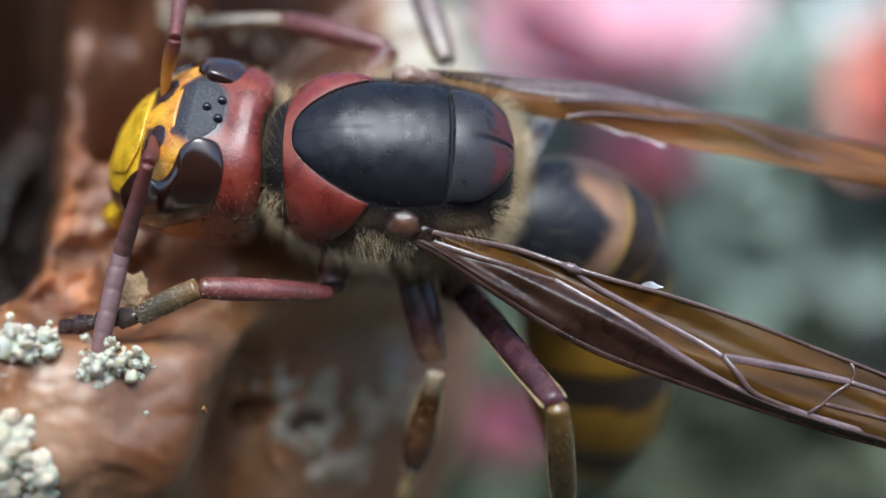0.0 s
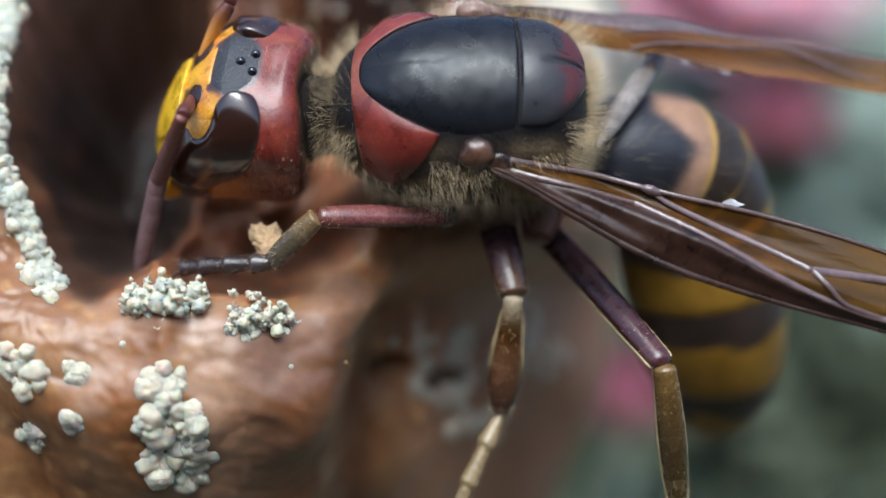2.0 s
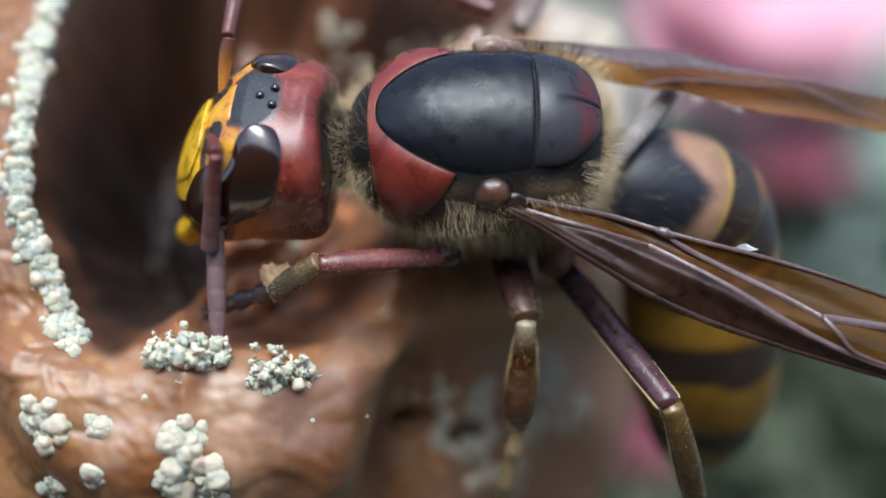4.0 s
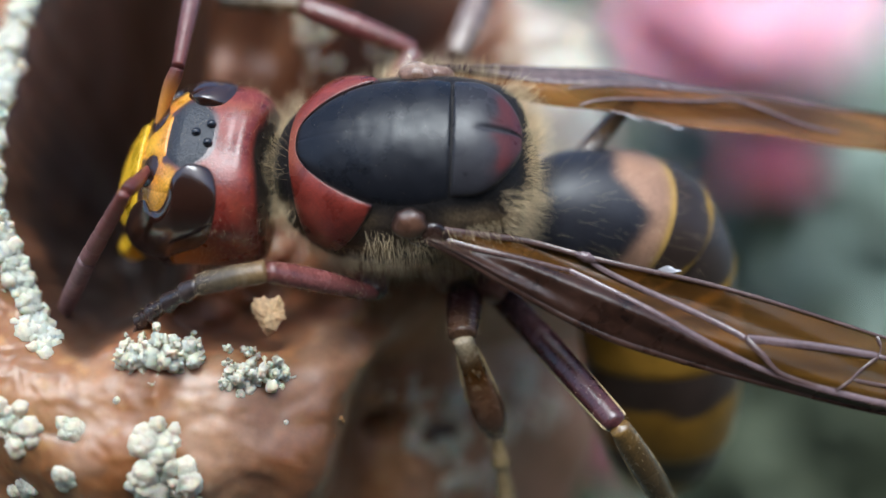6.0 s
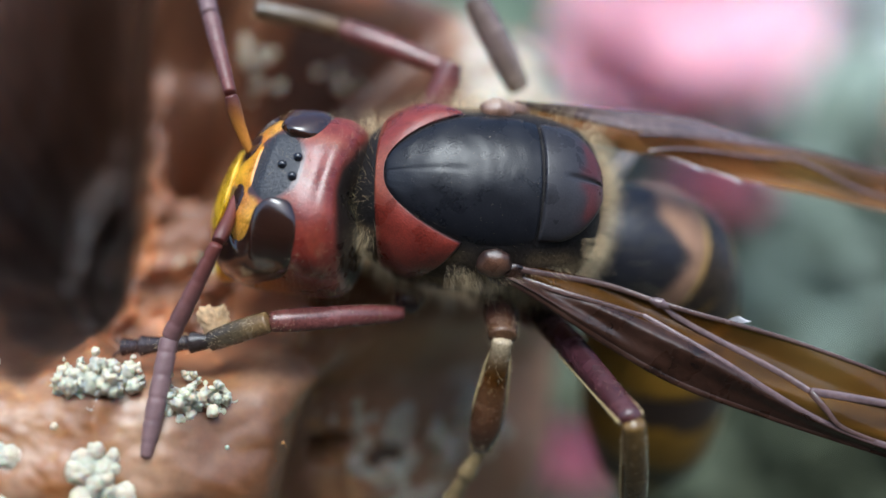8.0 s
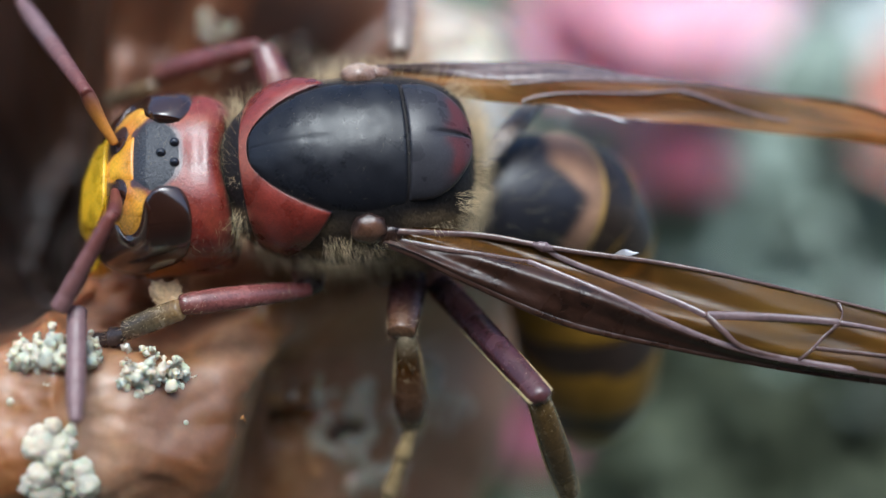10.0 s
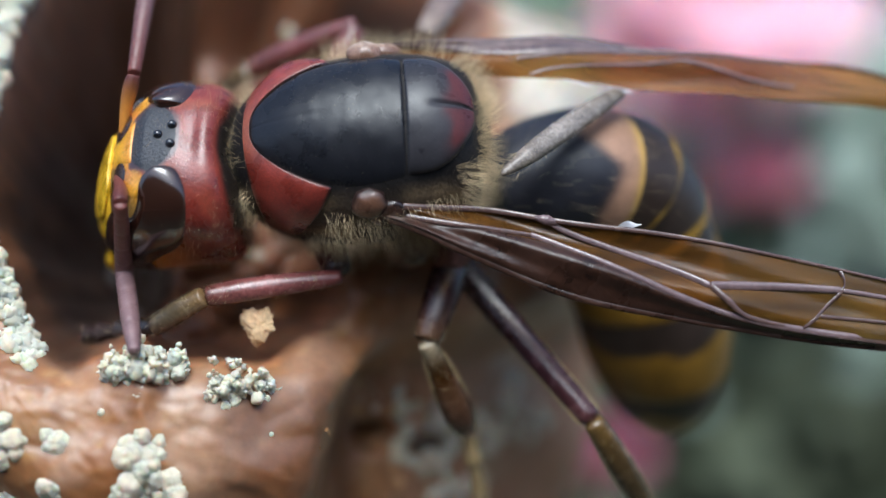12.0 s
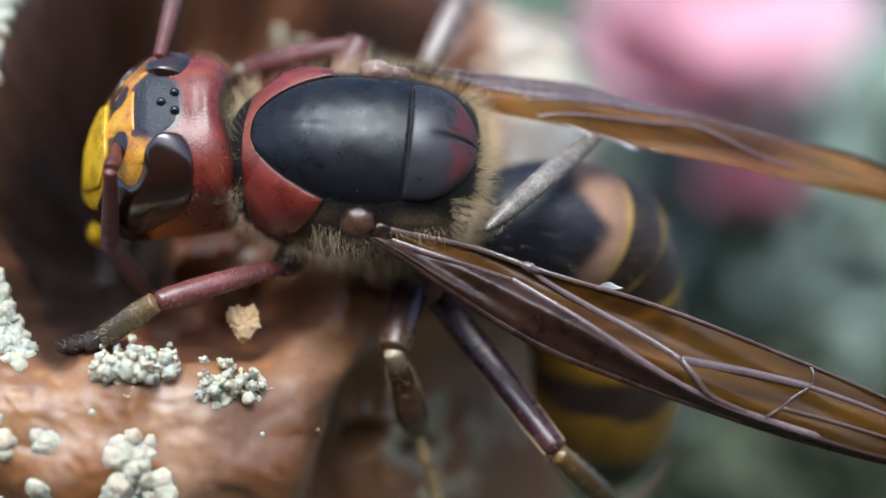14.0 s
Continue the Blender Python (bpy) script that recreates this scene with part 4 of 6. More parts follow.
def wing_at(x, t, lift=0.0):
    """The folded wing: x out along it, t from its leading edge (0) to its inner fold (1)."""
    s = min(1.0, max(0.0, x / WING_LEN))
    a, b = spline(OUTER, s)[0], spline(INNER, s)[0]
    fold = 0.30 * math.sin(4.6 * t + 0.3) * step(0.3, 4, x) + 0.10 * math.sin(11 * t + 0.45 * x) + 0.05 * math.sin(1.3 * x)
    return (x, a + (b - a) * t, fold - 0.35 * (1 - t) * step(0, 5, x) + lift)


def build_wing(hornet, side):
    """Amber membrane in pleats, a dark thick front strip and dark veins; +x runs out along it."""
    def at(x, t, lift=0.0):
        p = wing_at(x, t if side > 0 else 0.74 * t, lift)
        return (p[0], side * p[1], p[2])

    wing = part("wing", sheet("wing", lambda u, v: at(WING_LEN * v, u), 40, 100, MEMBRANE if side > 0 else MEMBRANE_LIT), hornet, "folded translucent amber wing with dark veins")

    def strip(u, v):
        x = 0.1 + (WING_LEN - 0.6) * v
        d = spline(DIAG, v)[0] * (1.0 if side > 0 else 0.95)
        return at(x, d * u, 0.04 + 0.12 * math.sin(math.pi * u) + 0.05 * math.sin(2.4 * math.pi * u + 0.2 * x) * math.sin(math.pi * u))
    part("wing_front", sheet("wing_front", strip, 40, 110, STRIP if side > 0 else STRIP_SHEEN), wing, "thick dark brown front edge of the wing")
    # course along and across the wing, thickness at either end, and whether painted glint-pale
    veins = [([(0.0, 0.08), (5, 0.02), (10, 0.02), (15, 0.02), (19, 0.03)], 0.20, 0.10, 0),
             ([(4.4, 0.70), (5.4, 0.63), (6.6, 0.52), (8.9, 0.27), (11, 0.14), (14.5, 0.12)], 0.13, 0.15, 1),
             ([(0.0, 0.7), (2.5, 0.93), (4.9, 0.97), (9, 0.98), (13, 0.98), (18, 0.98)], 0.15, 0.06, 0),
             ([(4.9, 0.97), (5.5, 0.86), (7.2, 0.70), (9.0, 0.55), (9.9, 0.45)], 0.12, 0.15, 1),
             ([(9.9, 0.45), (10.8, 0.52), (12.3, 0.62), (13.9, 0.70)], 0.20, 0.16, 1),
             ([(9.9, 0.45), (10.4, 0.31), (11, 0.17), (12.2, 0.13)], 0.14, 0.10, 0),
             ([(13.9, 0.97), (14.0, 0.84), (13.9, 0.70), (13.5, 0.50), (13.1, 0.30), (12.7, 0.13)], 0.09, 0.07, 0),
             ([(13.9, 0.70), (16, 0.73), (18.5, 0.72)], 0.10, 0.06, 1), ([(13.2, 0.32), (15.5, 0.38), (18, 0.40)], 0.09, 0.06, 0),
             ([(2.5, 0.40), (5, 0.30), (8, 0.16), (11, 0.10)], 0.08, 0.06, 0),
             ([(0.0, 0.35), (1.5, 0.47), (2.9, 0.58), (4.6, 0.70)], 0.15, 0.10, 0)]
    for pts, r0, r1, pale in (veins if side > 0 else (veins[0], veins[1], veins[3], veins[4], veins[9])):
        fine = [at(*spline(pts, k / 24), 0.05) for k in range(25)]
        thick = [0.75 * r0, 0.38 * (r0 + r1), 0.72 * r1] if side > 0 else [0.4 * r0, 0.2 * (r0 + r1), 0.4 * r1]
        skin = VEIN_GLINT if pale or side < 0 else STRIP if pts[0][1] < 0.1 else VEIN
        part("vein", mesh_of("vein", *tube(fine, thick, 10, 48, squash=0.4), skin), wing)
    if side > 0:
        knot = Vector(at(4.9, 0.96, 0.04))
        part("wing_knot", mesh_of("wing_knot", *tube([knot + Vector((-0.35, 0.05, 0)), knot, knot + Vector((0.4, -0.08, 0))], [0.05, 0.17, 0.05], 10, 16, wobble=0.1), VEIN_GLINT), wing, "pale knot where the wing's front edge folds")

    # ragged bits of the fold, their white standing in for its reflection
    for x0, ln, rise in ((7.25, 0.55, 0.22),) if side > 0 else ((5.6, 0.9, 0.05), (6.4, 0.7, 0.16), (7.1, 1.0, 0.06), (7.9, 0.6, 0.18), (8.5, 0.9, 0.05)):
        def fray(u, v):
            x, y, z = at(x0 + ln * v, 0.98)
            w = 0.10 * math.sin(math.pi * v) ** 0.7
            return (x - 0.25 * u, y + side * ((u - 0.2) * w * 1.6 + rise * v), z + 0.15 * u * math.sin(math.pi * v))
        part("wing_fray", sheet("wing_fray", fray, 6, 14, FRAY), wing, "ragged edge of the wing, white as its reflection")
    return wing


def build_crumb():
    o = Vector((3.3, 7.1, 1.9))

    def fn(u, v):
        a, b = 2 * math.pi * u, math.pi * v
        d = Vector((math.sin(b) * math.cos(a), math.sin(b) * math.sin(a), math.cos(b)))
        d = Vector((d.x * 0.44, d.y * 0.2, d.z * 0.54))
        r = 1 + 0.45 * noise.noise(d * 2.2 + o) + 0.22 * noise.noise(d * 5 + o) + 0.22 * noise.noise(d * 12 + o)
        return d * r
    return tagged(new("pulp_crumb", sheet("pulp_crumb", fn, 60, 40, CRUMB, True)), "ragged pale brown crumb of apple pulp", "crumb")


from mathutils.bvhtree import BVHTree

build_garden()
fruit, fruit_tree = build_fruit()
build_mould(fruit, fruit_tree)
hornet = tagged(new("hornet"), "red, black and yellow hornet clinging to a rotten apple", "hornet")
build_thorax(hornet)
head = build_head(hornet)
antenna_l = build_antenna(hornet, 1)
antenna_r = build_antenna(hornet, -1)
gaster = build_gaster(hornet)
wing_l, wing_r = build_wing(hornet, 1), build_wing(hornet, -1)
WINE, TAN, DUSK = (0.13, 0.035, 0.03), (0.28, 0.17, 0.07), (0.028, 0.016, 0.016)
foreleg_l_0 = build_leg_piece(hornet, "femur", 1.93, [0.34, 0.50, 0.54, 0.36], [DUSK, WINE, DUSK], 20, "dark red foreleg thigh", 0)
foreleg_l_1 = build_leg_piece(hornet, "tibia", 4.32, [0.24, 0.31, 0.36, 0.38, 0.32], [WINE, (0.15, 0.048, 0.044), (0.19, 0.062, 0.055), (0.12, 0.04, 0.03)], 21, "wine-red foreleg shin", 0)
foreleg_l_2 = build_leg_piece(hornet, "basitarsus", 2.11, [0.34, 0.36, 0.36, 0.32], [(0.2, 0.12, 0.05), (0.11, 0.08, 0.045), (0.07, 0.05, 0.035)], 22, "drab brown first foot joint", 0)
foreleg_l_3 = build_leg_piece(hornet, "tarsus", 3.06, [0.32, 0.32, 0.31, 0.29], [(0.05, 0.035, 0.03), DUSK], 23, "dark ringed foot with claws", 4)
midleg_l_0 = build_leg_piece(hornet, "femur", 2.72, [0.60, 0.60, 0.55, 0.43], [DUSK, (0.05, 0.02, 0.02), (0.12, 0.06, 0.03)], 24, "blackish middle thigh", 0)
midleg_l_1 = build_leg_piece(hornet, "tibia", 4.01, [0.32, 0.36, 0.48, 0.52, 0.26], [(0.46, 0.36, 0.23), (0.075, 0.042, 0.017), (0.09, 0.04, 0.017), (0.07, 0.03, 0.015), (0.05, 0.02, 0.012)], 25, "brown middle shin with a pale knee", 0, edge_from=0.1)
midleg_l_2 = build_leg_piece(hornet, "tarsus", 3.66, [0.24, 0.29, 0.29, 0.24], [(0.3, 0.21, 0.1), (0.2, 0.14, 0.07)], 26, "pale brown foot", 3)
hindleg_l_0 = build_leg_piece(hornet, "femur", 7.91, [0.48, 0.48, 0.43, 0.38], [DUSK, (0.025, 0.013, 0.015), (0.045, 0.014, 0.018), (0.075, 0.026, 0.026)], 27, "dark purplish hind thigh", 0, edge_from=0.45)
hindleg_l_1 = build_leg_piece(hornet, "tibia", 4.70, [0.34, 0.40, 0.43, 0.40, 0.30], [(0.16, 0.09, 0.025), (0.06, 0.035, 0.012), (0.08, 0.05, 0.014)], 28, "yellow-brown hind shin", 0, edge_from=0.05)
foreleg_r_0 = build_leg_piece(hornet, "femur", 3.58, [0.36, 0.50, 0.54, 0.38], [DUSK, WINE, WINE], 29, "dark red foreleg thigh", 0)
foreleg_r_1 = build_leg_piece(hornet, "tibia", 4.24, [0.28, 0.35, 0.41, 0.43, 0.33], [WINE, (0.14, 0.04, 0.035), (0.12, 0.04, 0.03)], 30, "wine-red foreleg shin", 0)
foreleg_r_2 = build_leg_piece(hornet, "basitarsus", 2.97, [0.31, 0.34, 0.34, 0.29], [(0.16, 0.1, 0.05), (0.08, 0.06, 0.04)], 31, "drab brown first foot joint", 0)
midleg_r_0 = build_leg_piece(hornet, "tibia", 3.58, [0.36, 0.46, 0.50, 0.48, 0.36], [(0.22, 0.16, 0.12), (0.2, 0.14, 0.12), (0.16, 0.11, 0.09)], 32, "pale dusty middle shin", 0)
hindleg_r_0 = build_leg_piece(hornet, "femur", 4.9, [0.22, 0.33, 0.36, 0.31, 0.10], [(0.12, 0.09, 0.06), (0.24, 0.20, 0.17), (0.14, 0.11, 0.085)], 33, "pale greyish hind thigh", 0, -1.1)
crumb = build_crumb()


def motions():
    walk(hornet, [
        (0, pose(0.001914, 0.002641, 0.002614, -69.25, -3.35, -179.57)),
        (0.5, pose(0.002122, 0.002647, 0.002728, -68.82, -2.31, -176.83)),
        (1, pose(0.000429, 0.002764, 0.002152, -67.08, -2.65, -178.15)),
        (1.5, pose(-0.000461, 0.002527, 0.002439, -63.47, 2.42, -179.23)),
        (2, pose(-0.000261, 0.002313, 0.003214, -63.37, 0.89, -179.18)),
        (2.5, pose(-0.000334, 0.002210, 0.003587, -66.60, -0.12, -179.32)),
        (3, pose(-0.000118, 0.002285, 0.003958, -67.79, -0.28, -177.95)),
        (5.5, pose(-0.001611, 0.001936, 0.003116, -66.93, 1.54, 175.87)),
        (6, pose(-0.001898, 0.001949, 0.002944, -68.62, 1.01, 173.90)),
        (6.5, pose(-0.000612, 0.002315, 0.003076, -69.23, -1.89, 177.86)),
        (7, pose(0.001163, 0.002637, 0.003575, -69.49, -2.28, -176.15)),
        (7.5, pose(0.001425, 0.002717, 0.002815, -64.74, -4.22, 174.13)),
        (8, pose(0.002199, 0.002704, 0.002723, -74.88, -3.44, -175.59)),
        (8.5, pose(0.002222, 0.002391, 0.002650, -73.57, -8.37, -171.88)),
        (9, pose(0.001556, 0.002506, 0.002494, -75.09, -1.97, -170.51)),
        (11.5, pose(-0.002784, 0.002312, 0.003852, -69.02, 4.65, 175.36)),
        (12, pose(-0.002924, 0.002198, 0.003957, -71.15, 4.85, 176.58)),
        (12.5, pose(-0.002968, 0.001882, 0.003749, -72.35, 3.36, 174.95)),
        (13, pose(-0.003105, 0.001924, 0.003751, -73.57, 0.87, 176.93)),
        (13.5, pose(-0.003151, 0.002129, 0.003691, -71.44, -2.35, 177.16)),
        (14, pose(-0.002725, 0.002225, 0.003453, -70.39, -4.74, 179.00)),
    ])
    walk(head, [
        (0, pose(0.006236, -0.000414, -0.000999, 9.34, -1.96, -5.49)),
        (0.5, pose(0.006203, -0.000424, -0.001177, 6.36, -2.00, -3.47)),
        (1, pose(0.006300, -0.000427, -0.000988, 6.38, -5.22, -3.75)),
        (1.5, pose(0.007010, -0.000734, -0.000697, 3.36, -13.88, -3.92)),
        (2, pose(0.007170, -0.000168, -0.000801, 6.94, -1.61, -5.52)),
        (2.5, pose(0.007075, 0.000142, -0.000764, 12.25, 2.13, -3.81)),
        (3, pose(0.006915, 0.000260, -0.000692, 16.96, 7.35, -5.66)),
        (5.5, pose(0.007006, 0.000218, -0.000141, 7.31, -12.04, 1.99)),
        (6, pose(0.006680, 0.000246, -0.000120, 7.99, -6.49, -2.77)),
        (6.5, pose(0.006914, 0.000184, -0.000338, 2.38, -6.66, 1.10)),
        (7, pose(0.006376, 0.000521, -0.000802, 11.80, 16.40, -5.43)),
        (7.5, pose(0.006001, 0.000927, 0.000098, 7.74, 19.02, -7.98)),
        (8, pose(0.005968, 0.000514, -0.000718, 8.82, 14.86, -9.66)),
        (8.5, pose(0.005971, -0.000193, -0.001715, 3.29, 11.85, -2.88)),
        (9, pose(0.006071, -0.000119, -0.001720, 4.13, -0.52, -0.21)),
        (11.5, pose(0.006115, 0.000361, -0.000433, 8.93, 0.52, -1.20)),
        (12, pose(0.006179, 0.000483, -0.000491, 9.41, 0.58, -1.13)),
        (12.5, pose(0.006274, 0.000405, -0.000361, 6.54, -5.11, -1.70)),
        (13, pose(0.006219, 0.000385, -0.000518, 8.06, -4.50, 2.58)),
        (13.5, pose(0.006508, 0.000050, -0.000370, 11.84, -8.61, 7.39)),
        (14, pose(0.006298, -0.000020, -0.000694, 9.70, -2.46, 11.35)),
    ])
    walk(antenna_l[0], [
        (0, pose(0.007305, 0.000017, 0.000702, 49.18, -0.00, -174.40)),
        (0.5, pose(0.007261, 0.000130, 0.000495, 31.79, -0.00, 169.93)),
        (1, pose(0.007266, 0.000128, 0.000738, 34.70, -0.00, 158.19)),
        (1.5, pose(0.007721, -0.000078, 0.001116, 41.46, -0.00, 173.00)),
        (2, pose(0.008256, 0.000331, 0.000870, 47.72, -0.00, -176.72)),
        (2.5, pose(0.008244, 0.000512, 0.000884, 41.23, -0.00, -158.95)),
        (3, pose(0.008230, 0.000438, 0.000876, 50.28, -0.00, -159.76)),
        (5.5, pose(0.007699, 0.000833, 0.001693, 37.34, -0.00, -165.88)),
        (6, pose(0.007593, 0.000773, 0.001643, 46.54, -0.00, 177.34)),
        (6.5, pose(0.007788, 0.000930, 0.001365, 44.33, -0.00, -152.28)),
        (7, pose(0.007925, 0.000836, 0.000511, 40.23, -0.00, -169.61)),
        (7.5, pose(0.007625, 0.001283, 0.001305, 49.05, -0.00, 179.64)),
        (8, pose(0.007509, 0.000807, 0.000609, 67.49, -0.00, 167.96)),
        (8.5, pose(0.007390, 0.000441, -0.000372, 70.71, -0.00, 144.90)),
        (9, pose(0.007139, 0.000558, -0.000100, 40.25, 0.00, 163.65)),
        (11.5, pose(0.007221, 0.000882, 0.001218, 54.18, -0.00, -162.93)),
        (12, pose(0.007286, 0.000991, 0.001163, 51.50, -0.00, -158.38)),
        (12.5, pose(0.007221, 0.000990, 0.001365, 52.68, -0.00, -168.82)),
        (13, pose(0.007139, 0.000996, 0.001214, 41.99, 0.00, -170.07)),
        (13.5, pose(0.007257, 0.000610, 0.001459, 31.91, -0.00, -171.91)),
        (14, pose(0.007183, 0.000690, 0.001019, 47.04, -0.00, -165.10)),
    ])
    walk(antenna_l[1], [
        (0, pose(0.007165, 0.001448, 0.001944, 139.35, -0.00, 155.57)),
        (0.5, pose(0.007436, 0.001116, 0.002110, 134.64, 0.00, 110.01)),
        (1, pose(0.007667, 0.001132, 0.002300, 136.62, 0.00, 74.74)),
        (1.5, pose(0.007874, 0.001170, 0.002540, 136.76, -0.00, 87.18)),
        (2, pose(0.008175, 0.001735, 0.002148, 154.48, -0.00, 112.51)),
        (2.5, pose(0.007794, 0.001681, 0.002313, 157.40, -0.00, 167.21)),
        (3, pose(0.007724, 0.001809, 0.002090, 153.11, -0.00, -163.84)),
        (5.5, pose(0.007418, 0.001950, 0.003204, 135.06, 0.00, 111.50)),
        (6, pose(0.007657, 0.002151, 0.002950, 136.46, -0.00, 120.46)),
        (6.5, pose(0.007171, 0.002106, 0.002724, 160.66, 0.00, 174.67)),
        (7, pose(0.007704, 0.002042, 0.001962, 156.43, -0.00, -172.31)),
        (7.5, pose(0.007634, 0.002718, 0.002550, 142.31, -0.00, 120.93)),
        (8, pose(0.007875, 0.002524, 0.001337, 116.37, -0.00, 154.07)),
        (8.5, pose(0.008421, 0.001908, 0.000256, 124.43, -0.00, 126.77)),
        (9, pose(0.007484, 0.001735, 0.001350, 98.21, -0.00, 143.15)),
        (11.5, pose(0.006768, 0.002354, 0.002330, 148.88, -0.00, 142.28)),
        (12, pose(0.006738, 0.002373, 0.002346, 156.02, 0.00, 138.92)),
        (12.5, pose(0.006928, 0.002472, 0.002517, 142.94, -0.00, 133.04)),
        (13, pose(0.006920, 0.002248, 0.002626, 135.40, -0.00, 124.63)),
        (13.5, pose(0.007116, 0.001604, 0.003071, 125.97, -0.00, 113.31)),
        (14, pose(0.006826, 0.002034, 0.002313, 156.54, 0.00, 156.21)),
    ])
    walk(antenna_l[2], [
        (0, pose(0.008054, 0.003405, -0.000560, 102.28, 0.00, 171.63)),
        (0.5, pose(0.009642, 0.001919, -0.000209, 129.38, 0.00, 110.57)),
        (1, pose(0.009854, 0.000536, -0.000098, 134.44, 0.00, 76.93)),
        (1.5, pose(0.010132, 0.001059, 0.000136, 128.26, 0.00, 98.34)),
        (2, pose(0.009489, 0.002279, -0.000830, 139.64, 0.00, 152.35)),
        (2.5, pose(0.008075, 0.002917, -0.000734, 143.67, 0.00, 173.78)),
        (3, pose(0.007309, 0.003242, -0.000853, 108.37, 0.00, -160.27)),
        (5.5, pose(0.009586, 0.002804, 0.000868, 134.44, 0.00, 128.18)),
        (6, pose(0.009616, 0.003303, 0.000557, 141.72, 0.00, 118.16)),
        (6.5, pose(0.007272, 0.003194, -0.000390, 106.25, 0.00, -166.27)),
        (7, pose(0.007527, 0.003350, -0.001063, 105.95, 0.00, -166.64)),
        (7.5, pose(0.009365, 0.003755, -0.000061, 107.04, 0.00, 178.10)),
        (8, pose(0.009168, 0.005183, -0.000129, 95.19, 0.00, 173.70)),
        (8.5, pose(0.010602, 0.003537, -0.001609, 115.06, 0.00, 138.05)),
        (9, pose(0.009443, 0.004349, 0.000879, 93.61, 0.00, 154.52)),
        (11.5, pose(0.007812, 0.003704, -0.000495, 70.61, 0.00, -163.46)),
        (12, pose(0.007619, 0.003384, -0.000669, 65.14, 0.00, -163.64)),
        (12.5, pose(0.008382, 0.003829, -0.000116, 98.48, 0.00, 170.64)),
        (13, pose(0.008826, 0.003565, 0.000277, 138.04, 0.00, 139.94)),
        (13.5, pose(0.009569, 0.002661, 0.001133, 147.83, 0.00, 129.37)),
        (14, pose(0.007355, 0.003235, -0.000714, 166.99, 0.00, -134.13)),
    ])
    walk(antenna_r[0], [
        (0, pose(0.007164, -0.001545, 0.000444, 44.66, -0.00, -14.84)),
        (0.5, pose(0.007171, -0.001447, 0.000319, 59.23, -0.00, 4.35)),
        (1, pose(0.007178, -0.001450, 0.000563, 57.41, 0.00, 19.05)),
        (1.5, pose(0.007635, -0.001663, 0.001026, 58.40, -0.00, -18.85)),
        (2, pose(0.008109, -0.001240, 0.000678, 63.70, 0.00, -33.76)),
        (2.5, pose(0.008128, -0.001037, 0.000547, 61.06, -0.00, -20.26)),
        (3, pose(0.008021, -0.001070, 0.000416, 58.25, -0.00, -10.71)),
        (5.5, pose(0.007796, -0.000742, 0.001495, 62.62, 0.00, -18.02)),
        (6, pose(0.007542, -0.000801, 0.001423, 67.60, -0.00, -23.00)),
        (6.5, pose(0.007827, -0.000658, 0.001299, 65.25, -0.00, -18.78)),
        (7, pose(0.007686, -0.000705, 0.000199, 60.17, -0.00, -8.71)),
        (7.5, pose(0.007337, -0.000267, 0.001103, 57.94, 0.00, -7.46)),
        (8, pose(0.007184, -0.000731, 0.000374, 66.22, -0.00, 24.14)),
        (8.5, pose(0.007292, -0.001144, -0.000461, 63.94, -0.00, 6.36)),
        (9, pose(0.007134, -0.001028, -0.000215, 59.68, -0.00, 51.97)),
        (11.5, pose(0.007185, -0.000689, 0.000971, 66.13, 0.00, -21.22)),
        (12, pose(0.007252, -0.000577, 0.000903, 66.58, -0.00, -18.68)),
        (12.5, pose(0.007190, -0.000589, 0.001185, 64.42, -0.00, -9.60)),
        (13, pose(0.007227, -0.000576, 0.000992, 64.68, -0.00, -5.25)),
        (13.5, pose(0.007506, -0.000927, 0.001136, 78.19, 0.00, -38.45)),
        (14, pose(0.007503, -0.000844, 0.000751, 76.42, -0.00, -38.76)),
    ])
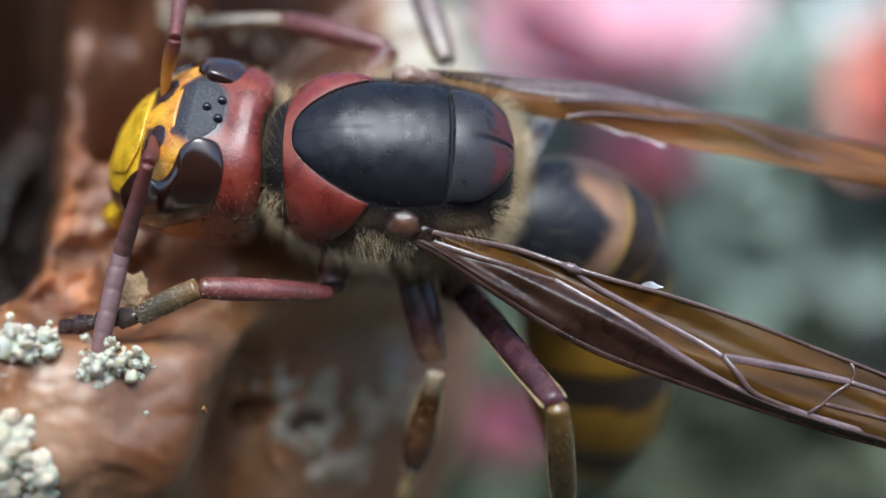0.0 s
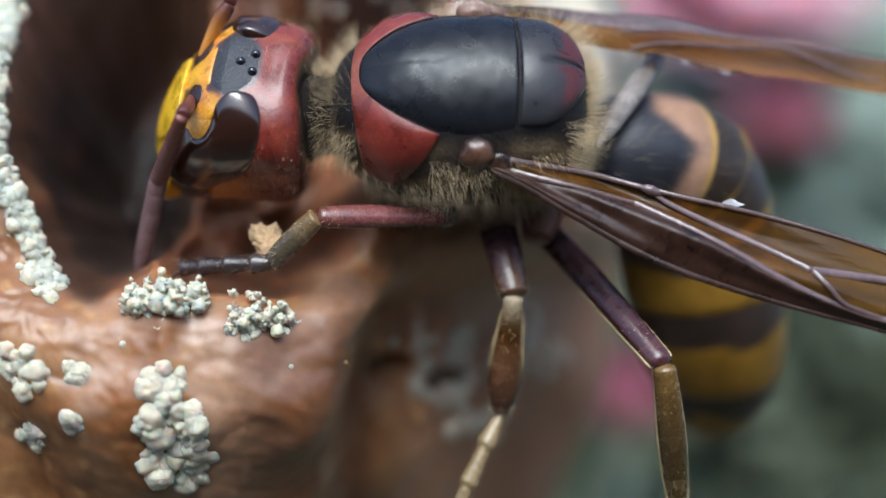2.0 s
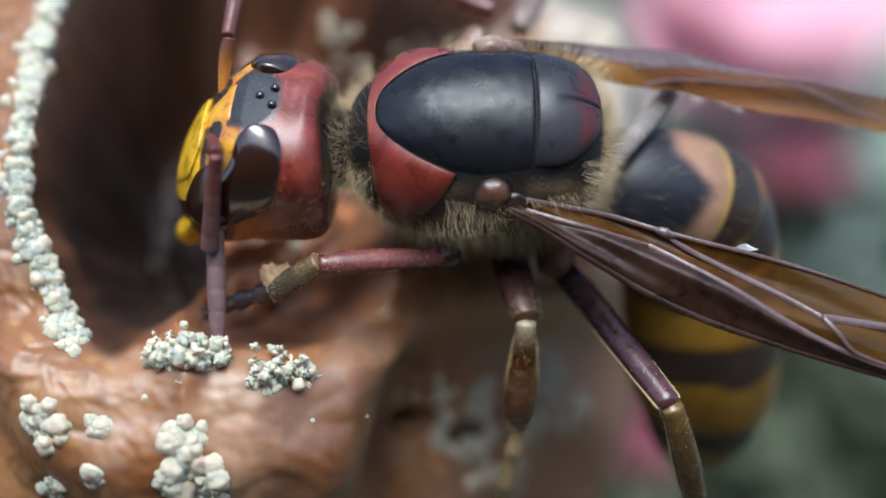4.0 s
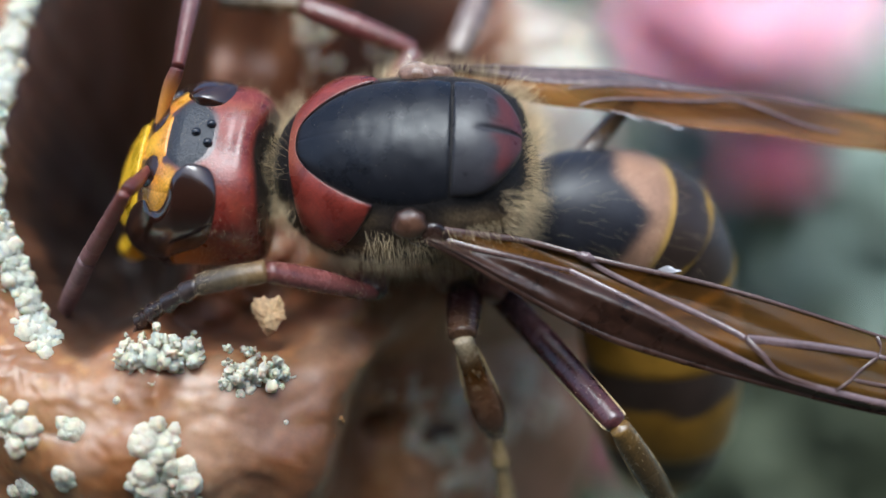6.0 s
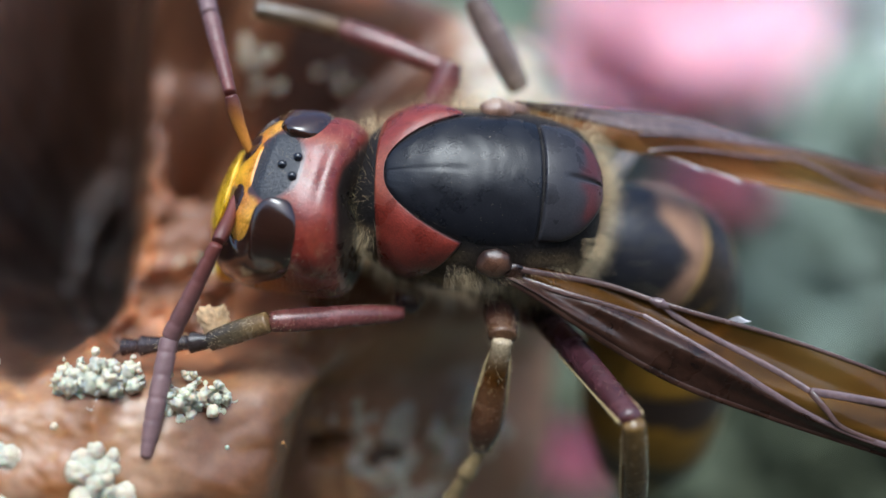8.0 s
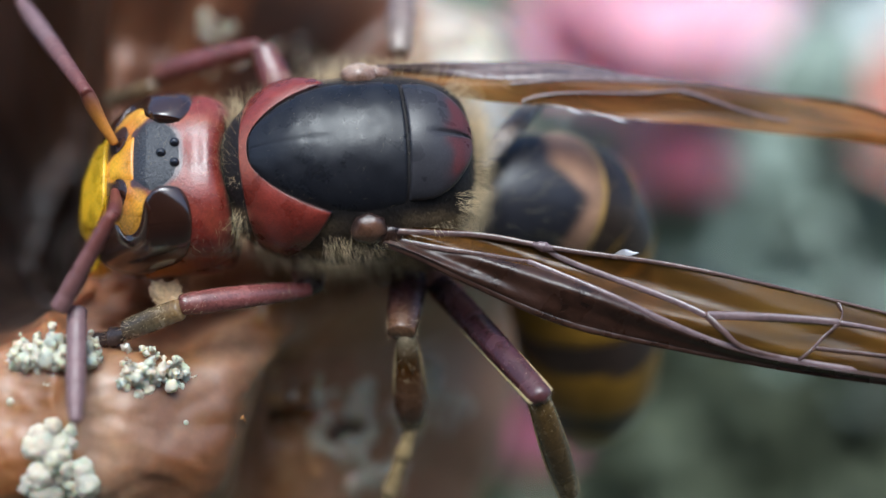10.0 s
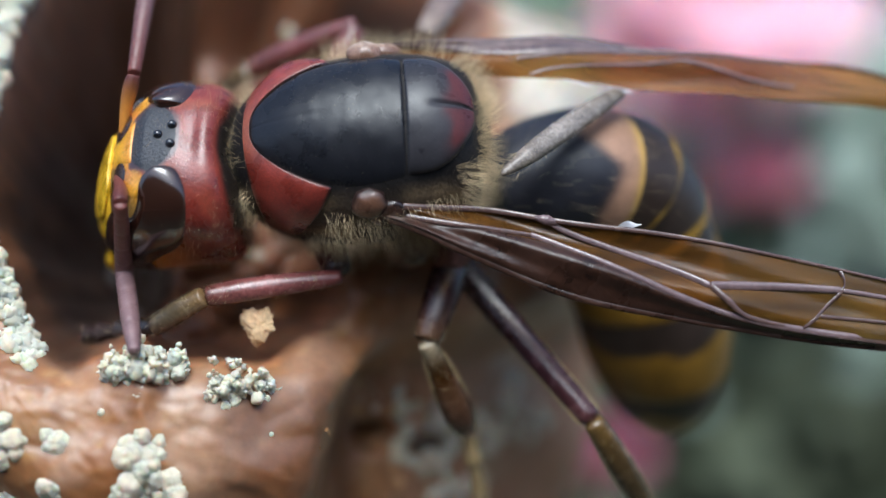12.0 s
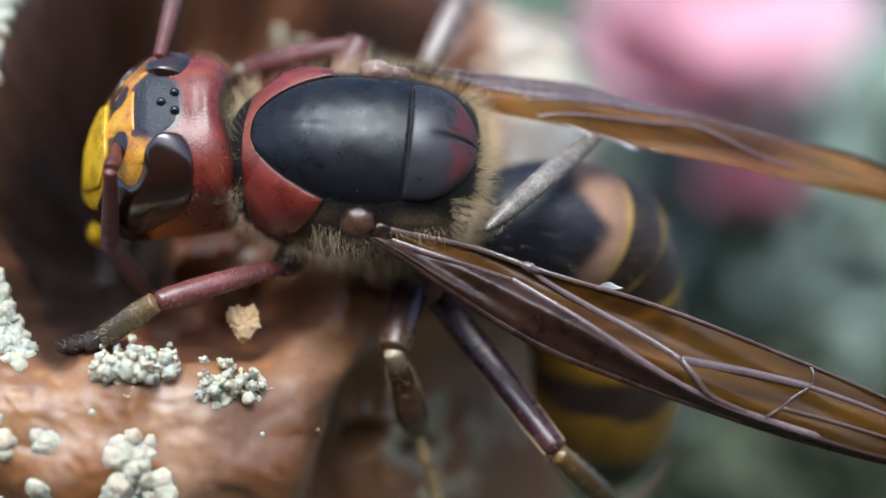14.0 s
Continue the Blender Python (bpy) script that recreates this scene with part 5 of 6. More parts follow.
    walk(antenna_r[1], [
        (0, pose(0.006822, -0.002836, 0.001795, 107.72, -0.00, 3.13)),
        (0.5, pose(0.007295, -0.003075, 0.001291, 106.78, 0.00, 6.79)),
        (1, pose(0.007701, -0.002963, 0.001586, 105.97, -0.00, 15.86)),
        (1.5, pose(0.007112, -0.003195, 0.002021, 98.98, -0.00, 3.30)),
        (2, pose(0.007163, -0.002657, 0.001520, 99.82, 0.00, -7.62)),
        (2.5, pose(0.007552, -0.002597, 0.001466, 97.03, 0.00, -5.73)),
        (3, pose(0.007720, -0.002657, 0.001416, 92.97, -0.00, -8.37)),
        (5.5, pose(0.007274, -0.002346, 0.002369, 98.57, -0.00, 2.09)),
        (6, pose(0.006855, -0.002418, 0.002147, 98.44, 0.00, -0.42)),
        (6.5, pose(0.007271, -0.002291, 0.002095, 100.38, -0.00, 2.95)),
        (7, pose(0.007436, -0.002334, 0.001144, 95.31, 0.00, 2.59)),
        (7.5, pose(0.007128, -0.001864, 0.002111, 90.72, -0.00, 6.79)),
        (8, pose(0.007895, -0.002318, 0.001140, 104.14, -0.00, 16.90)),
        (8.5, pose(0.007481, -0.002840, 0.000374, 107.60, 0.00, 5.63)),
        (9, pose(0.008426, -0.002039, 0.000744, 119.77, -0.00, 49.11)),
        (11.5, pose(0.006557, -0.002308, 0.001740, 102.31, -0.00, -4.66)),
        (12, pose(0.006694, -0.002229, 0.001658, 99.90, -0.00, -2.57)),
        (12.5, pose(0.006905, -0.002279, 0.002005, 100.38, -0.00, 1.78)),
        (13, pose(0.007070, -0.002286, 0.001805, 104.15, -0.00, 7.60)),
        (13.5, pose(0.006349, -0.002383, 0.001525, 106.30, -0.00, 2.55)),
        (14, pose(0.006347, -0.002285, 0.001197, 106.59, 0.00, 2.38)),
    ])
    walk(antenna_r[2], [
        (0, pose(0.006993, -0.005975, 0.000791, 107.72, -0.00, 3.13)),
        (0.5, pose(0.007669, -0.006212, 0.000338, 106.78, -0.00, 6.79)),
        (1, pose(0.008568, -0.006015, 0.000678, 105.97, -0.00, 15.86)),
        (1.5, pose(0.007299, -0.006449, 0.001506, 98.98, 0.00, 3.30)),
        (2, pose(0.006732, -0.005879, 0.000957, 99.82, -0.00, -7.62)),
        (2.5, pose(0.007225, -0.005856, 0.001063, 97.03, -0.00, -5.73)),
        (3, pose(0.007241, -0.005918, 0.001245, 92.97, -0.00, -8.37)),
        (5.5, pose(0.007393, -0.005607, 0.001877, 98.57, -0.00, 2.09)),
        (6, pose(0.006831, -0.005682, 0.001663, 98.44, -0.00, -0.42)),
        (6.5, pose(0.007438, -0.005533, 0.001500, 100.38, -0.00, 2.95)),
        (7, pose(0.007585, -0.005617, 0.000839, 95.31, 0.00, 2.59)),
        (7.5, pose(0.007518, -0.005141, 0.002070, 90.72, -0.00, 6.79)),
        (8, pose(0.008825, -0.005380, 0.000334, 104.14, -0.00, 16.90)),
        (8.5, pose(0.007789, -0.005970, -0.000624, 107.60, -0.00, 5.63)),
        (9, pose(0.010592, -0.003914, -0.000894, 119.77, -0.00, 49.11)),
        (11.5, pose(0.006295, -0.005522, 0.001036, 102.31, -0.00, -4.66)),
        (12, pose(0.006548, -0.005477, 0.001091, 99.90, 0.00, -2.57)),
        (12.5, pose(0.007005, -0.005524, 0.001411, 100.38, -0.00, 1.78)),
        (13, pose(0.007493, -0.005458, 0.000998, 104.15, -0.00, 7.60)),
        (13.5, pose(0.006490, -0.005547, 0.000599, 106.30, -0.00, 2.55)),
        (14, pose(0.006478, -0.005444, 0.000255, 106.59, -0.00, 2.38)),
    ])
    walk(foreleg_l_0, [
        (0, pose(0.001600, 0.002000, -0.002600, 63.47, 0.00, -178.19)),
        (0.5, pose(0.001600, 0.002000, -0.002600, 59.13, -0.00, -159.99)),
        (1, pose(0.001600, 0.002000, -0.002600, 62.35, 0.00, -150.11)),
        (1.5, pose(0.001600, 0.002000, -0.002600, 60.19, 0.00, -131.43)),
        (2, pose(0.001600, 0.002000, -0.002600, 68.05, -0.00, -134.78)),
        (2.5, pose(0.001600, 0.002000, -0.002600, 70.13, 0.00, -148.23)),
        (3, pose(0.001600, 0.002000, -0.002600, 64.43, -0.00, -151.66)),
        (5.5, pose(0.001600, 0.002000, -0.002600, 66.55, 0.00, -154.98)),
        (6, pose(0.001600, 0.002000, -0.002600, 70.16, -0.00, -161.34)),
        (6.5, pose(0.001600, 0.002000, -0.002600, 61.12, 0.00, -161.24)),
        (7, pose(0.001600, 0.002000, -0.002600, 63.62, 0.00, -169.22)),
        (7.5, pose(0.001600, 0.002000, -0.002600, 45.31, -0.00, -171.01)),
        (8, pose(0.001600, 0.002000, -0.002600, 51.15, -0.00, 164.58)),
        (8.5, pose(0.001600, 0.002000, -0.002600, 64.03, -0.00, 174.82)),
        (9, pose(0.001600, 0.002000, -0.002600, 56.31, -0.00, -177.91)),
        (11.5, pose(0.001600, 0.002000, -0.002600, 59.32, -0.00, -168.00)),
        (12, pose(0.001600, 0.002000, -0.002600, 65.08, -0.00, -158.99)),
        (12.5, pose(0.001600, 0.002000, -0.002600, 55.30, -0.00, 169.87)),
        (13, pose(0.001600, 0.002000, -0.002600, 56.13, 0.00, 175.04)),
        (13.5, pose(0.001600, 0.002000, -0.002600, 50.36, -0.00, 177.61)),
        (14, pose(0.001600, 0.002000, -0.002600, 49.59, -0.00, 163.95)),
    ])
    walk(foreleg_l_1, [
        (0, pose(0.001538, 0.003948, -0.001627, 72.51, -0.00, 96.83)),
        (0.5, pose(0.001001, 0.003645, -0.001553, 61.41, -0.00, 100.59)),
        (1, pose(0.000660, 0.003636, -0.001612, 68.56, -0.00, 99.58)),
        (1.5, pose(0.000389, 0.003069, -0.001675, 61.91, 0.00, 100.35)),
        (2, pose(0.000417, 0.003174, -0.001929, 71.19, 0.00, 98.64)),
        (2.5, pose(0.000653, 0.003529, -0.001950, 60.57, -0.00, 101.06)),
        (3, pose(0.000798, 0.003487, -0.001792, 78.00, -0.00, 96.59)),
        (5.5, pose(0.001006, 0.003273, -0.001991, 46.66, -0.00, 105.65)),
        (6, pose(0.001049, 0.003631, -0.001979, 38.74, 0.00, 99.80)),
        (6.5, pose(0.001041, 0.003646, -0.001641, 58.93, -0.00, 102.93)),
        (7, pose(0.001213, 0.004034, -0.001573, 83.26, -0.00, 100.91)),
        (7.5, pose(0.001390, 0.003328, -0.001270, 69.44, -0.00, 109.88)),
        (8, pose(0.002081, 0.003742, -0.001145, 80.02, 0.00, 99.34)),
        (8.5, pose(0.001757, 0.003727, -0.001755, 75.48, 0.00, 105.75)),
        (9, pose(0.001538, 0.003687, -0.001475, 78.24, -0.00, 99.02)),
        (11.5, pose(0.001271, 0.003548, -0.001661, 55.24, -0.00, 104.71)),
        (12, pose(0.000897, 0.003831, -0.001689, 77.01, 0.00, 98.14)),
        (12.5, pose(0.001848, 0.003389, -0.001623, 65.04, -0.00, 109.89)),
        (13, pose(0.001729, 0.003492, -0.001594, 64.94, -0.00, 110.33)),
        (13.5, pose(0.001655, 0.003319, -0.001506, 67.45, -0.00, 115.28)),
        (14, pose(0.001952, 0.003225, -0.001515, 68.96, -0.00, 120.25)),
    ])
    walk(foreleg_l_2, [
        (0, pose(0.005634, 0.004439, -0.000327, 113.64, -0.00, 112.16)),
        (0.5, pose(0.004734, 0.004343, 0.000516, 121.93, -0.00, 102.47)),
        (1, pose(0.004629, 0.004306, -0.000031, 118.39, -0.00, 103.57)),
        (1.5, pose(0.004143, 0.003754, 0.000362, 116.39, -0.00, 114.79)),
        (2, pose(0.004465, 0.003789, -0.000534, 122.55, 0.00, 123.21)),
        (2.5, pose(0.004350, 0.004252, 0.000175, 126.98, 0.00, 110.53)),
        (3, pose(0.005001, 0.003972, -0.000893, 132.39, 0.00, 112.19)),
        (5.5, pose(0.004035, 0.004121, 0.000978, 106.18, -0.00, 97.12)),
        (6, pose(0.003717, 0.004091, 0.001394, 95.36, 0.00, 99.18)),
        (6.5, pose(0.004651, 0.004475, 0.000591, 112.80, -0.00, 94.24)),
        (7, pose(0.005430, 0.004847, -0.001066, 132.07, 0.00, 98.93)),
        (7.5, pose(0.005198, 0.004705, 0.000249, 121.87, -0.00, 106.82)),
        (8, pose(0.006284, 0.004433, -0.000395, 116.82, -0.00, 105.85)),
        (8.5, pose(0.005786, 0.004864, -0.000671, 122.32, 0.00, 114.82)),
        (9, pose(0.005720, 0.004351, -0.000593, 124.65, 0.00, 97.34)),
        (11.5, pose(0.004708, 0.004450, 0.000805, 108.25, -0.00, 107.17)),
        (12, pose(0.005092, 0.004430, -0.000712, 112.47, -0.00, 108.36)),
        (12.5, pose(0.005535, 0.004723, 0.000202, 108.38, 0.00, 110.26)),
        (13, pose(0.005403, 0.004854, 0.000237, 114.37, 0.00, 112.31)),
        (13.5, pose(0.005267, 0.005025, 0.000153, 111.74, -0.00, 123.82)),
        (14, pose(0.005439, 0.005259, 0.000038, 112.87, 0.00, 122.69)),
    ])
    walk(foreleg_l_3, [
        (0, pose(0.007428, 0.005169, -0.001175, 122.42, -0.00, 90.10)),
        (0.5, pose(0.006486, 0.004731, -0.000602, 112.17, -0.00, 108.11)),
        (1, pose(0.006438, 0.004742, -0.001036, 110.77, -0.00, 80.89)),
        (1.5, pose(0.005862, 0.004548, -0.000578, 107.97, -0.00, 79.11)),
        (2, pose(0.005956, 0.004765, -0.001671, 103.56, -0.00, 86.64)),
        (2.5, pose(0.005932, 0.004845, -0.001097, 117.39, -0.00, 98.78)),
        (3, pose(0.006447, 0.004562, -0.002318, 121.50, -0.00, 96.75)),
        (5.5, pose(0.006050, 0.004373, 0.000389, 127.74, -0.00, 93.68)),
        (6, pose(0.005795, 0.004427, 0.001197, 126.16, -0.00, 102.07)),
        (6.5, pose(0.006596, 0.004619, -0.000228, 115.11, 0.00, 98.37)),
        (7, pose(0.006981, 0.005091, -0.002482, 95.91, -0.00, 95.60)),
        (7.5, pose(0.006917, 0.005224, -0.000868, 115.37, -0.00, 93.81)),
        (8, pose(0.008099, 0.004949, -0.001349, 112.68, -0.00, 91.79)),
        (8.5, pose(0.007408, 0.005614, -0.001801, 111.54, -0.00, 87.25)),
        (9, pose(0.007446, 0.004573, -0.001795, 136.39, -0.00, 86.28)),
        (11.5, pose(0.006626, 0.005043, 0.000142, 118.50, -0.00, 88.67)),
        (12, pose(0.006946, 0.005046, -0.001520, 116.09, -0.00, 81.19)),
        (12.5, pose(0.007418, 0.005417, -0.000465, 120.07, -0.00, 86.42)),
        (13, pose(0.007185, 0.005585, -0.000635, 128.46, 0.00, 87.45)),
        (13.5, pose(0.006899, 0.006118, -0.000631, 130.69, 0.00, 83.72)),
        (14, pose(0.007079, 0.006311, -0.000784, 134.21, -0.00, 88.70)),
    ])
    walk(midleg_l_0, [
        (0, pose(-0.001120, 0.003094, -0.002550, 103.06, -0.00, -163.54)),
        (0.5, pose(-0.001478, 0.003127, -0.002474, 74.92, 0.00, -174.71)),
        (1, pose(-0.001286, 0.003067, -0.002647, 56.27, -0.00, -160.34)),
        (1.5, pose(-0.001074, 0.002644, -0.002944, 80.76, -0.00, -177.22)),
        (2, pose(-0.001158, 0.002828, -0.003319, 82.73, -0.00, -170.48)),
        (2.5, pose(-0.001097, 0.002971, -0.003263, 79.20, -0.00, -171.34)),
        (3, pose(-0.000803, 0.003035, -0.003117, 75.87, -0.00, -168.02)),
        (5.5, pose(-0.001586, 0.002446, -0.003468, 65.74, -0.00, -175.02)),
        (6, pose(-0.001661, 0.002563, -0.003429, 64.97, -0.00, -178.93)),
        (6.5, pose(-0.001187, 0.002733, -0.002883, 59.69, -0.00, -171.77)),
        (7, pose(-0.000803, 0.003194, -0.002604, 64.28, 0.00, -166.55)),
        (7.5, pose(-0.000973, 0.001661, -0.002271, 66.02, -0.00, -178.91)),
        (8, pose(-0.001000, 0.002340, -0.001866, 55.27, -0.00, 179.31)),
        (8.5, pose(-0.001436, 0.002113, -0.002075, 60.60, -0.00, 175.58)),
        (9, pose(-0.001652, 0.003181, -0.002064, 37.07, 0.00, 166.84)),
        (11.5, pose(-0.002195, 0.002975, -0.003184, 101.29, -0.00, 168.21)),
        (12, pose(-0.002528, 0.003241, -0.003200, 88.56, 0.00, 159.02)),
        (12.5, pose(-0.002108, 0.003063, -0.003433, 75.93, -0.00, 168.26)),
        (13, pose(-0.002287, 0.003084, -0.003215, 72.15, -0.00, 171.62)),
        (13.5, pose(-0.002270, 0.002740, -0.003008, 85.29, -0.00, 170.31)),
        (14, pose(-0.002053, 0.002944, -0.002979, 72.92, -0.00, 171.61)),
    ])
    walk(midleg_l_1, [
        (0, pose(-0.001948, 0.005896, -0.003228, 135.43, -0.00, 169.85)),
        (0.5, pose(-0.001719, 0.005740, -0.001767, 136.93, -0.00, 176.24)),
        (1, pose(-0.002047, 0.005196, -0.001138, 139.67, 0.00, -171.95)),
        (1.5, pose(-0.001204, 0.005324, -0.002507, 105.08, 0.00, 164.73)),
        (2, pose(-0.001603, 0.005487, -0.002975, 127.51, 0.00, 171.52)),
        (2.5, pose(-0.001499, 0.005610, -0.002754, 128.55, -0.00, 172.67)),
        (3, pose(-0.001350, 0.005614, -0.002453, 131.07, -0.00, 171.61)),
        (5.5, pose(-0.001801, 0.004914, -0.002351, 139.03, -0.00, -165.33)),
        (6, pose(-0.001708, 0.005025, -0.002279, 139.10, -0.00, -160.26)),
        (6.5, pose(-0.001522, 0.005055, -0.001511, 139.85, -0.00, -170.01)),
        (7, pose(-0.001372, 0.005576, -0.001424, 135.89, -0.00, 176.04)),
        (7.5, pose(-0.001020, 0.004144, -0.001166, 127.18, -0.00, 177.94)),
        (8, pose(-0.000973, 0.004574, -0.000318, 126.20, -0.00, 174.76)),
        (8.5, pose(-0.001254, 0.004474, -0.000741, 127.77, 0.00, -175.64)),
        (9, pose(-0.001279, 0.004776, 0.000105, 132.15, -0.00, 178.17)),
        (11.5, pose(-0.001651, 0.005585, -0.003717, 142.49, 0.00, -161.11)),
        (12, pose(-0.001555, 0.005779, -0.003131, 137.24, -0.00, -158.52)),
        (12.5, pose(-0.001572, 0.005644, -0.002772, 138.09, -0.00, -155.95)),
        (13, pose(-0.001910, 0.005644, -0.002382, 138.77, 0.00, -150.88)),
        (13.5, pose(-0.001815, 0.005410, -0.002785, 139.23, -0.00, -155.38)),
        (14, pose(-0.001674, 0.005515, -0.002181, 147.61, 0.00, -153.60)),
    ])
    walk(midleg_l_2, [
        (0, pose(-0.001452, 0.008666, -0.006084, 146.06, -0.00, 166.97)),
        (0.5, pose(-0.001540, 0.008472, -0.004696, 144.83, -0.00, 138.46)),
        (1, pose(-0.002410, 0.007765, -0.004195, 145.93, -0.00, 155.02)),
        (1.5, pose(-0.000126, 0.009273, -0.003610, 139.56, -0.00, 138.50)),
        (2, pose(-0.001134, 0.008633, -0.005416, 102.66, -0.00, 153.23)),
        (2.5, pose(-0.001099, 0.008721, -0.005253, 134.98, -0.00, 161.98)),
        (3, pose(-0.000909, 0.008604, -0.005088, 137.68, 0.00, 157.43)),
        (5.5, pose(-0.002467, 0.007458, -0.005378, 143.46, -0.00, -176.47)),
        (6, pose(-0.002595, 0.007496, -0.005309, 138.95, 0.00, -173.02)),
        (6.5, pose(-0.001971, 0.007601, -0.004576, 130.08, -0.00, 172.32)),
        (7, pose(-0.001179, 0.008360, -0.004303, 132.39, -0.00, 157.11)),
        (7.5, pose(-0.000905, 0.007337, -0.003589, 139.82, -0.00, 160.20)),
        (8, pose(-0.000677, 0.007796, -0.002686, 138.24, -0.00, 153.32)),
        (8.5, pose(-0.001495, 0.007634, -0.003197, 139.37, 0.00, 162.18)),
        (9, pose(-0.001183, 0.007747, -0.002585, 113.89, -0.00, 151.11)),
        (11.5, pose(-0.002441, 0.007895, -0.006897, 136.18, -0.00, 178.40)),
        (12, pose(-0.002552, 0.008312, -0.006075, 131.79, -0.00, -174.90)),
        (12.5, pose(-0.002664, 0.008090, -0.005756, 136.70, -0.00, -173.86)),
        (13, pose(-0.003196, 0.007953, -0.005398, 130.73, -0.00, -172.32)),
        (13.5, pose(-0.002905, 0.007791, -0.005821, 131.60, -0.00, -168.61)),
        (14, pose(-0.002629, 0.007439, -0.005567, 128.83, -0.00, -155.14)),
    ])
    walk(hindleg_l_0, [
        (0, pose(-0.002294, 0.002263, -0.003840, 52.44, -0.00, -153.30)),
        (0.5, pose(-0.002331, 0.002285, -0.003747, 52.40, -0.00, -154.79)),
        (1, pose(-0.002288, 0.002211, -0.003906, 53.21, -0.00, -149.64)),
        (1.5, pose(-0.002285, 0.001936, -0.004317, 66.73, -0.00, -149.20)),
        (2, pose(-0.002326, 0.001762, -0.004596, 70.06, -0.00, -150.79)),
        (2.5, pose(-0.002312, 0.001875, -0.004561, 68.69, -0.00, -151.89)),
        (3, pose(-0.002348, 0.001964, -0.004406, 66.43, -0.00, -155.22)),
        (5.5, pose(-0.002093, 0.001737, -0.004973, 71.75, -0.00, -144.45)),
        (6, pose(-0.002003, 0.001837, -0.004919, 71.06, 0.00, -143.24)),
        (6.5, pose(-0.002202, 0.002058, -0.004380, 60.26, 0.00, -147.75)),
        (7, pose(-0.002345, 0.002241, -0.003841, 57.75, -0.00, -156.37)),
        (7.5, pose(-0.002177, 0.001974, -0.004320, 54.30, -0.00, -151.13)),
        (8, pose(-0.002298, 0.002458, -0.003444, 42.64, 0.00, -157.13)),
        (8.5, pose(-0.002389, 0.002360, -0.003689, 43.38, -0.00, -160.50)),
        (9, pose(-0.002328, 0.002471, -0.003410, 41.84, 0.00, -158.80)),
        (11.5, pose(-0.002052, 0.001954, -0.004490, 88.65, -0.00, -145.01)),
        (12, pose(-0.002092, 0.002035, -0.004438, 90.60, 0.00, -144.65)),
        (12.5, pose(-0.002013, 0.001977, -0.004749, 86.01, -0.00, -143.13)),
        (13, pose(-0.002077, 0.002089, -0.004568, 83.90, -0.00, -141.20)),
        (13.5, pose(-0.002077, 0.002074, -0.004462, 82.62, 0.00, -139.80)),
        (14, pose(-0.002143, 0.002090, -0.004371, 81.20, -0.00, -140.33)),
    ])
    walk(hindleg_l_1, [
        (0, pose(-0.005111, 0.007865, 0.000981, 142.32, -0.00, -160.82)),
        (0.5, pose(-0.005001, 0.007954, 0.001079, 135.19, -0.00, -168.07)),
        (1, pose(-0.005490, 0.007676, 0.000831, 141.55, 0.00, -154.43)),
        (1.5, pose(-0.006006, 0.008178, -0.001192, 128.37, -0.00, -170.15)),
        (2, pose(-0.005954, 0.008252, -0.001899, 132.85, -0.00, -169.67)),
        (2.5, pose(-0.005784, 0.008375, -0.001686, 139.52, -0.00, -160.56)),
        (3, pose(-0.005386, 0.008547, -0.001244, 139.39, 0.00, -157.50)),
        (5.5, pose(-0.006460, 0.007849, -0.002497, 147.53, -0.00, -141.97)),
        (6, pose(-0.006481, 0.007830, -0.002353, 146.66, -0.00, -138.38)),
        (6.5, pose(-0.005867, 0.007866, -0.000456, 140.62, -0.00, -147.40)),
        (7, pose(-0.005026, 0.008369, 0.000380, 141.53, -0.00, -155.69)),
        (7.5, pose(-0.005278, 0.007599, 0.000295, 151.30, -0.00, -151.53)),
        (8, pose(-0.004381, 0.007395, 0.002374, 143.67, -0.00, -160.08)),
        (8.5, pose(-0.004202, 0.007481, 0.002060, 141.96, 0.00, -147.23)),
        (9, pose(-0.004236, 0.007390, 0.002482, 134.86, -0.00, -162.91)),
        (11.5, pose(-0.006586, 0.008432, -0.004303, 142.46, -0.00, -142.11)),
        (12, pose(-0.006668, 0.008487, -0.004520, 137.85, -0.00, -146.27)),
        (12.5, pose(-0.006747, 0.008289, -0.004199, 142.19, -0.00, -139.36)),
        (13, pose(-0.007004, 0.008218, -0.003727, 138.66, 0.00, -134.20)),
        (13.5, pose(-0.007140, 0.008066, -0.003446, 138.18, 0.00, -126.58)),
        (14, pose(-0.007132, 0.008106, -0.003161, 140.25, 0.00, -117.09)),
    ])
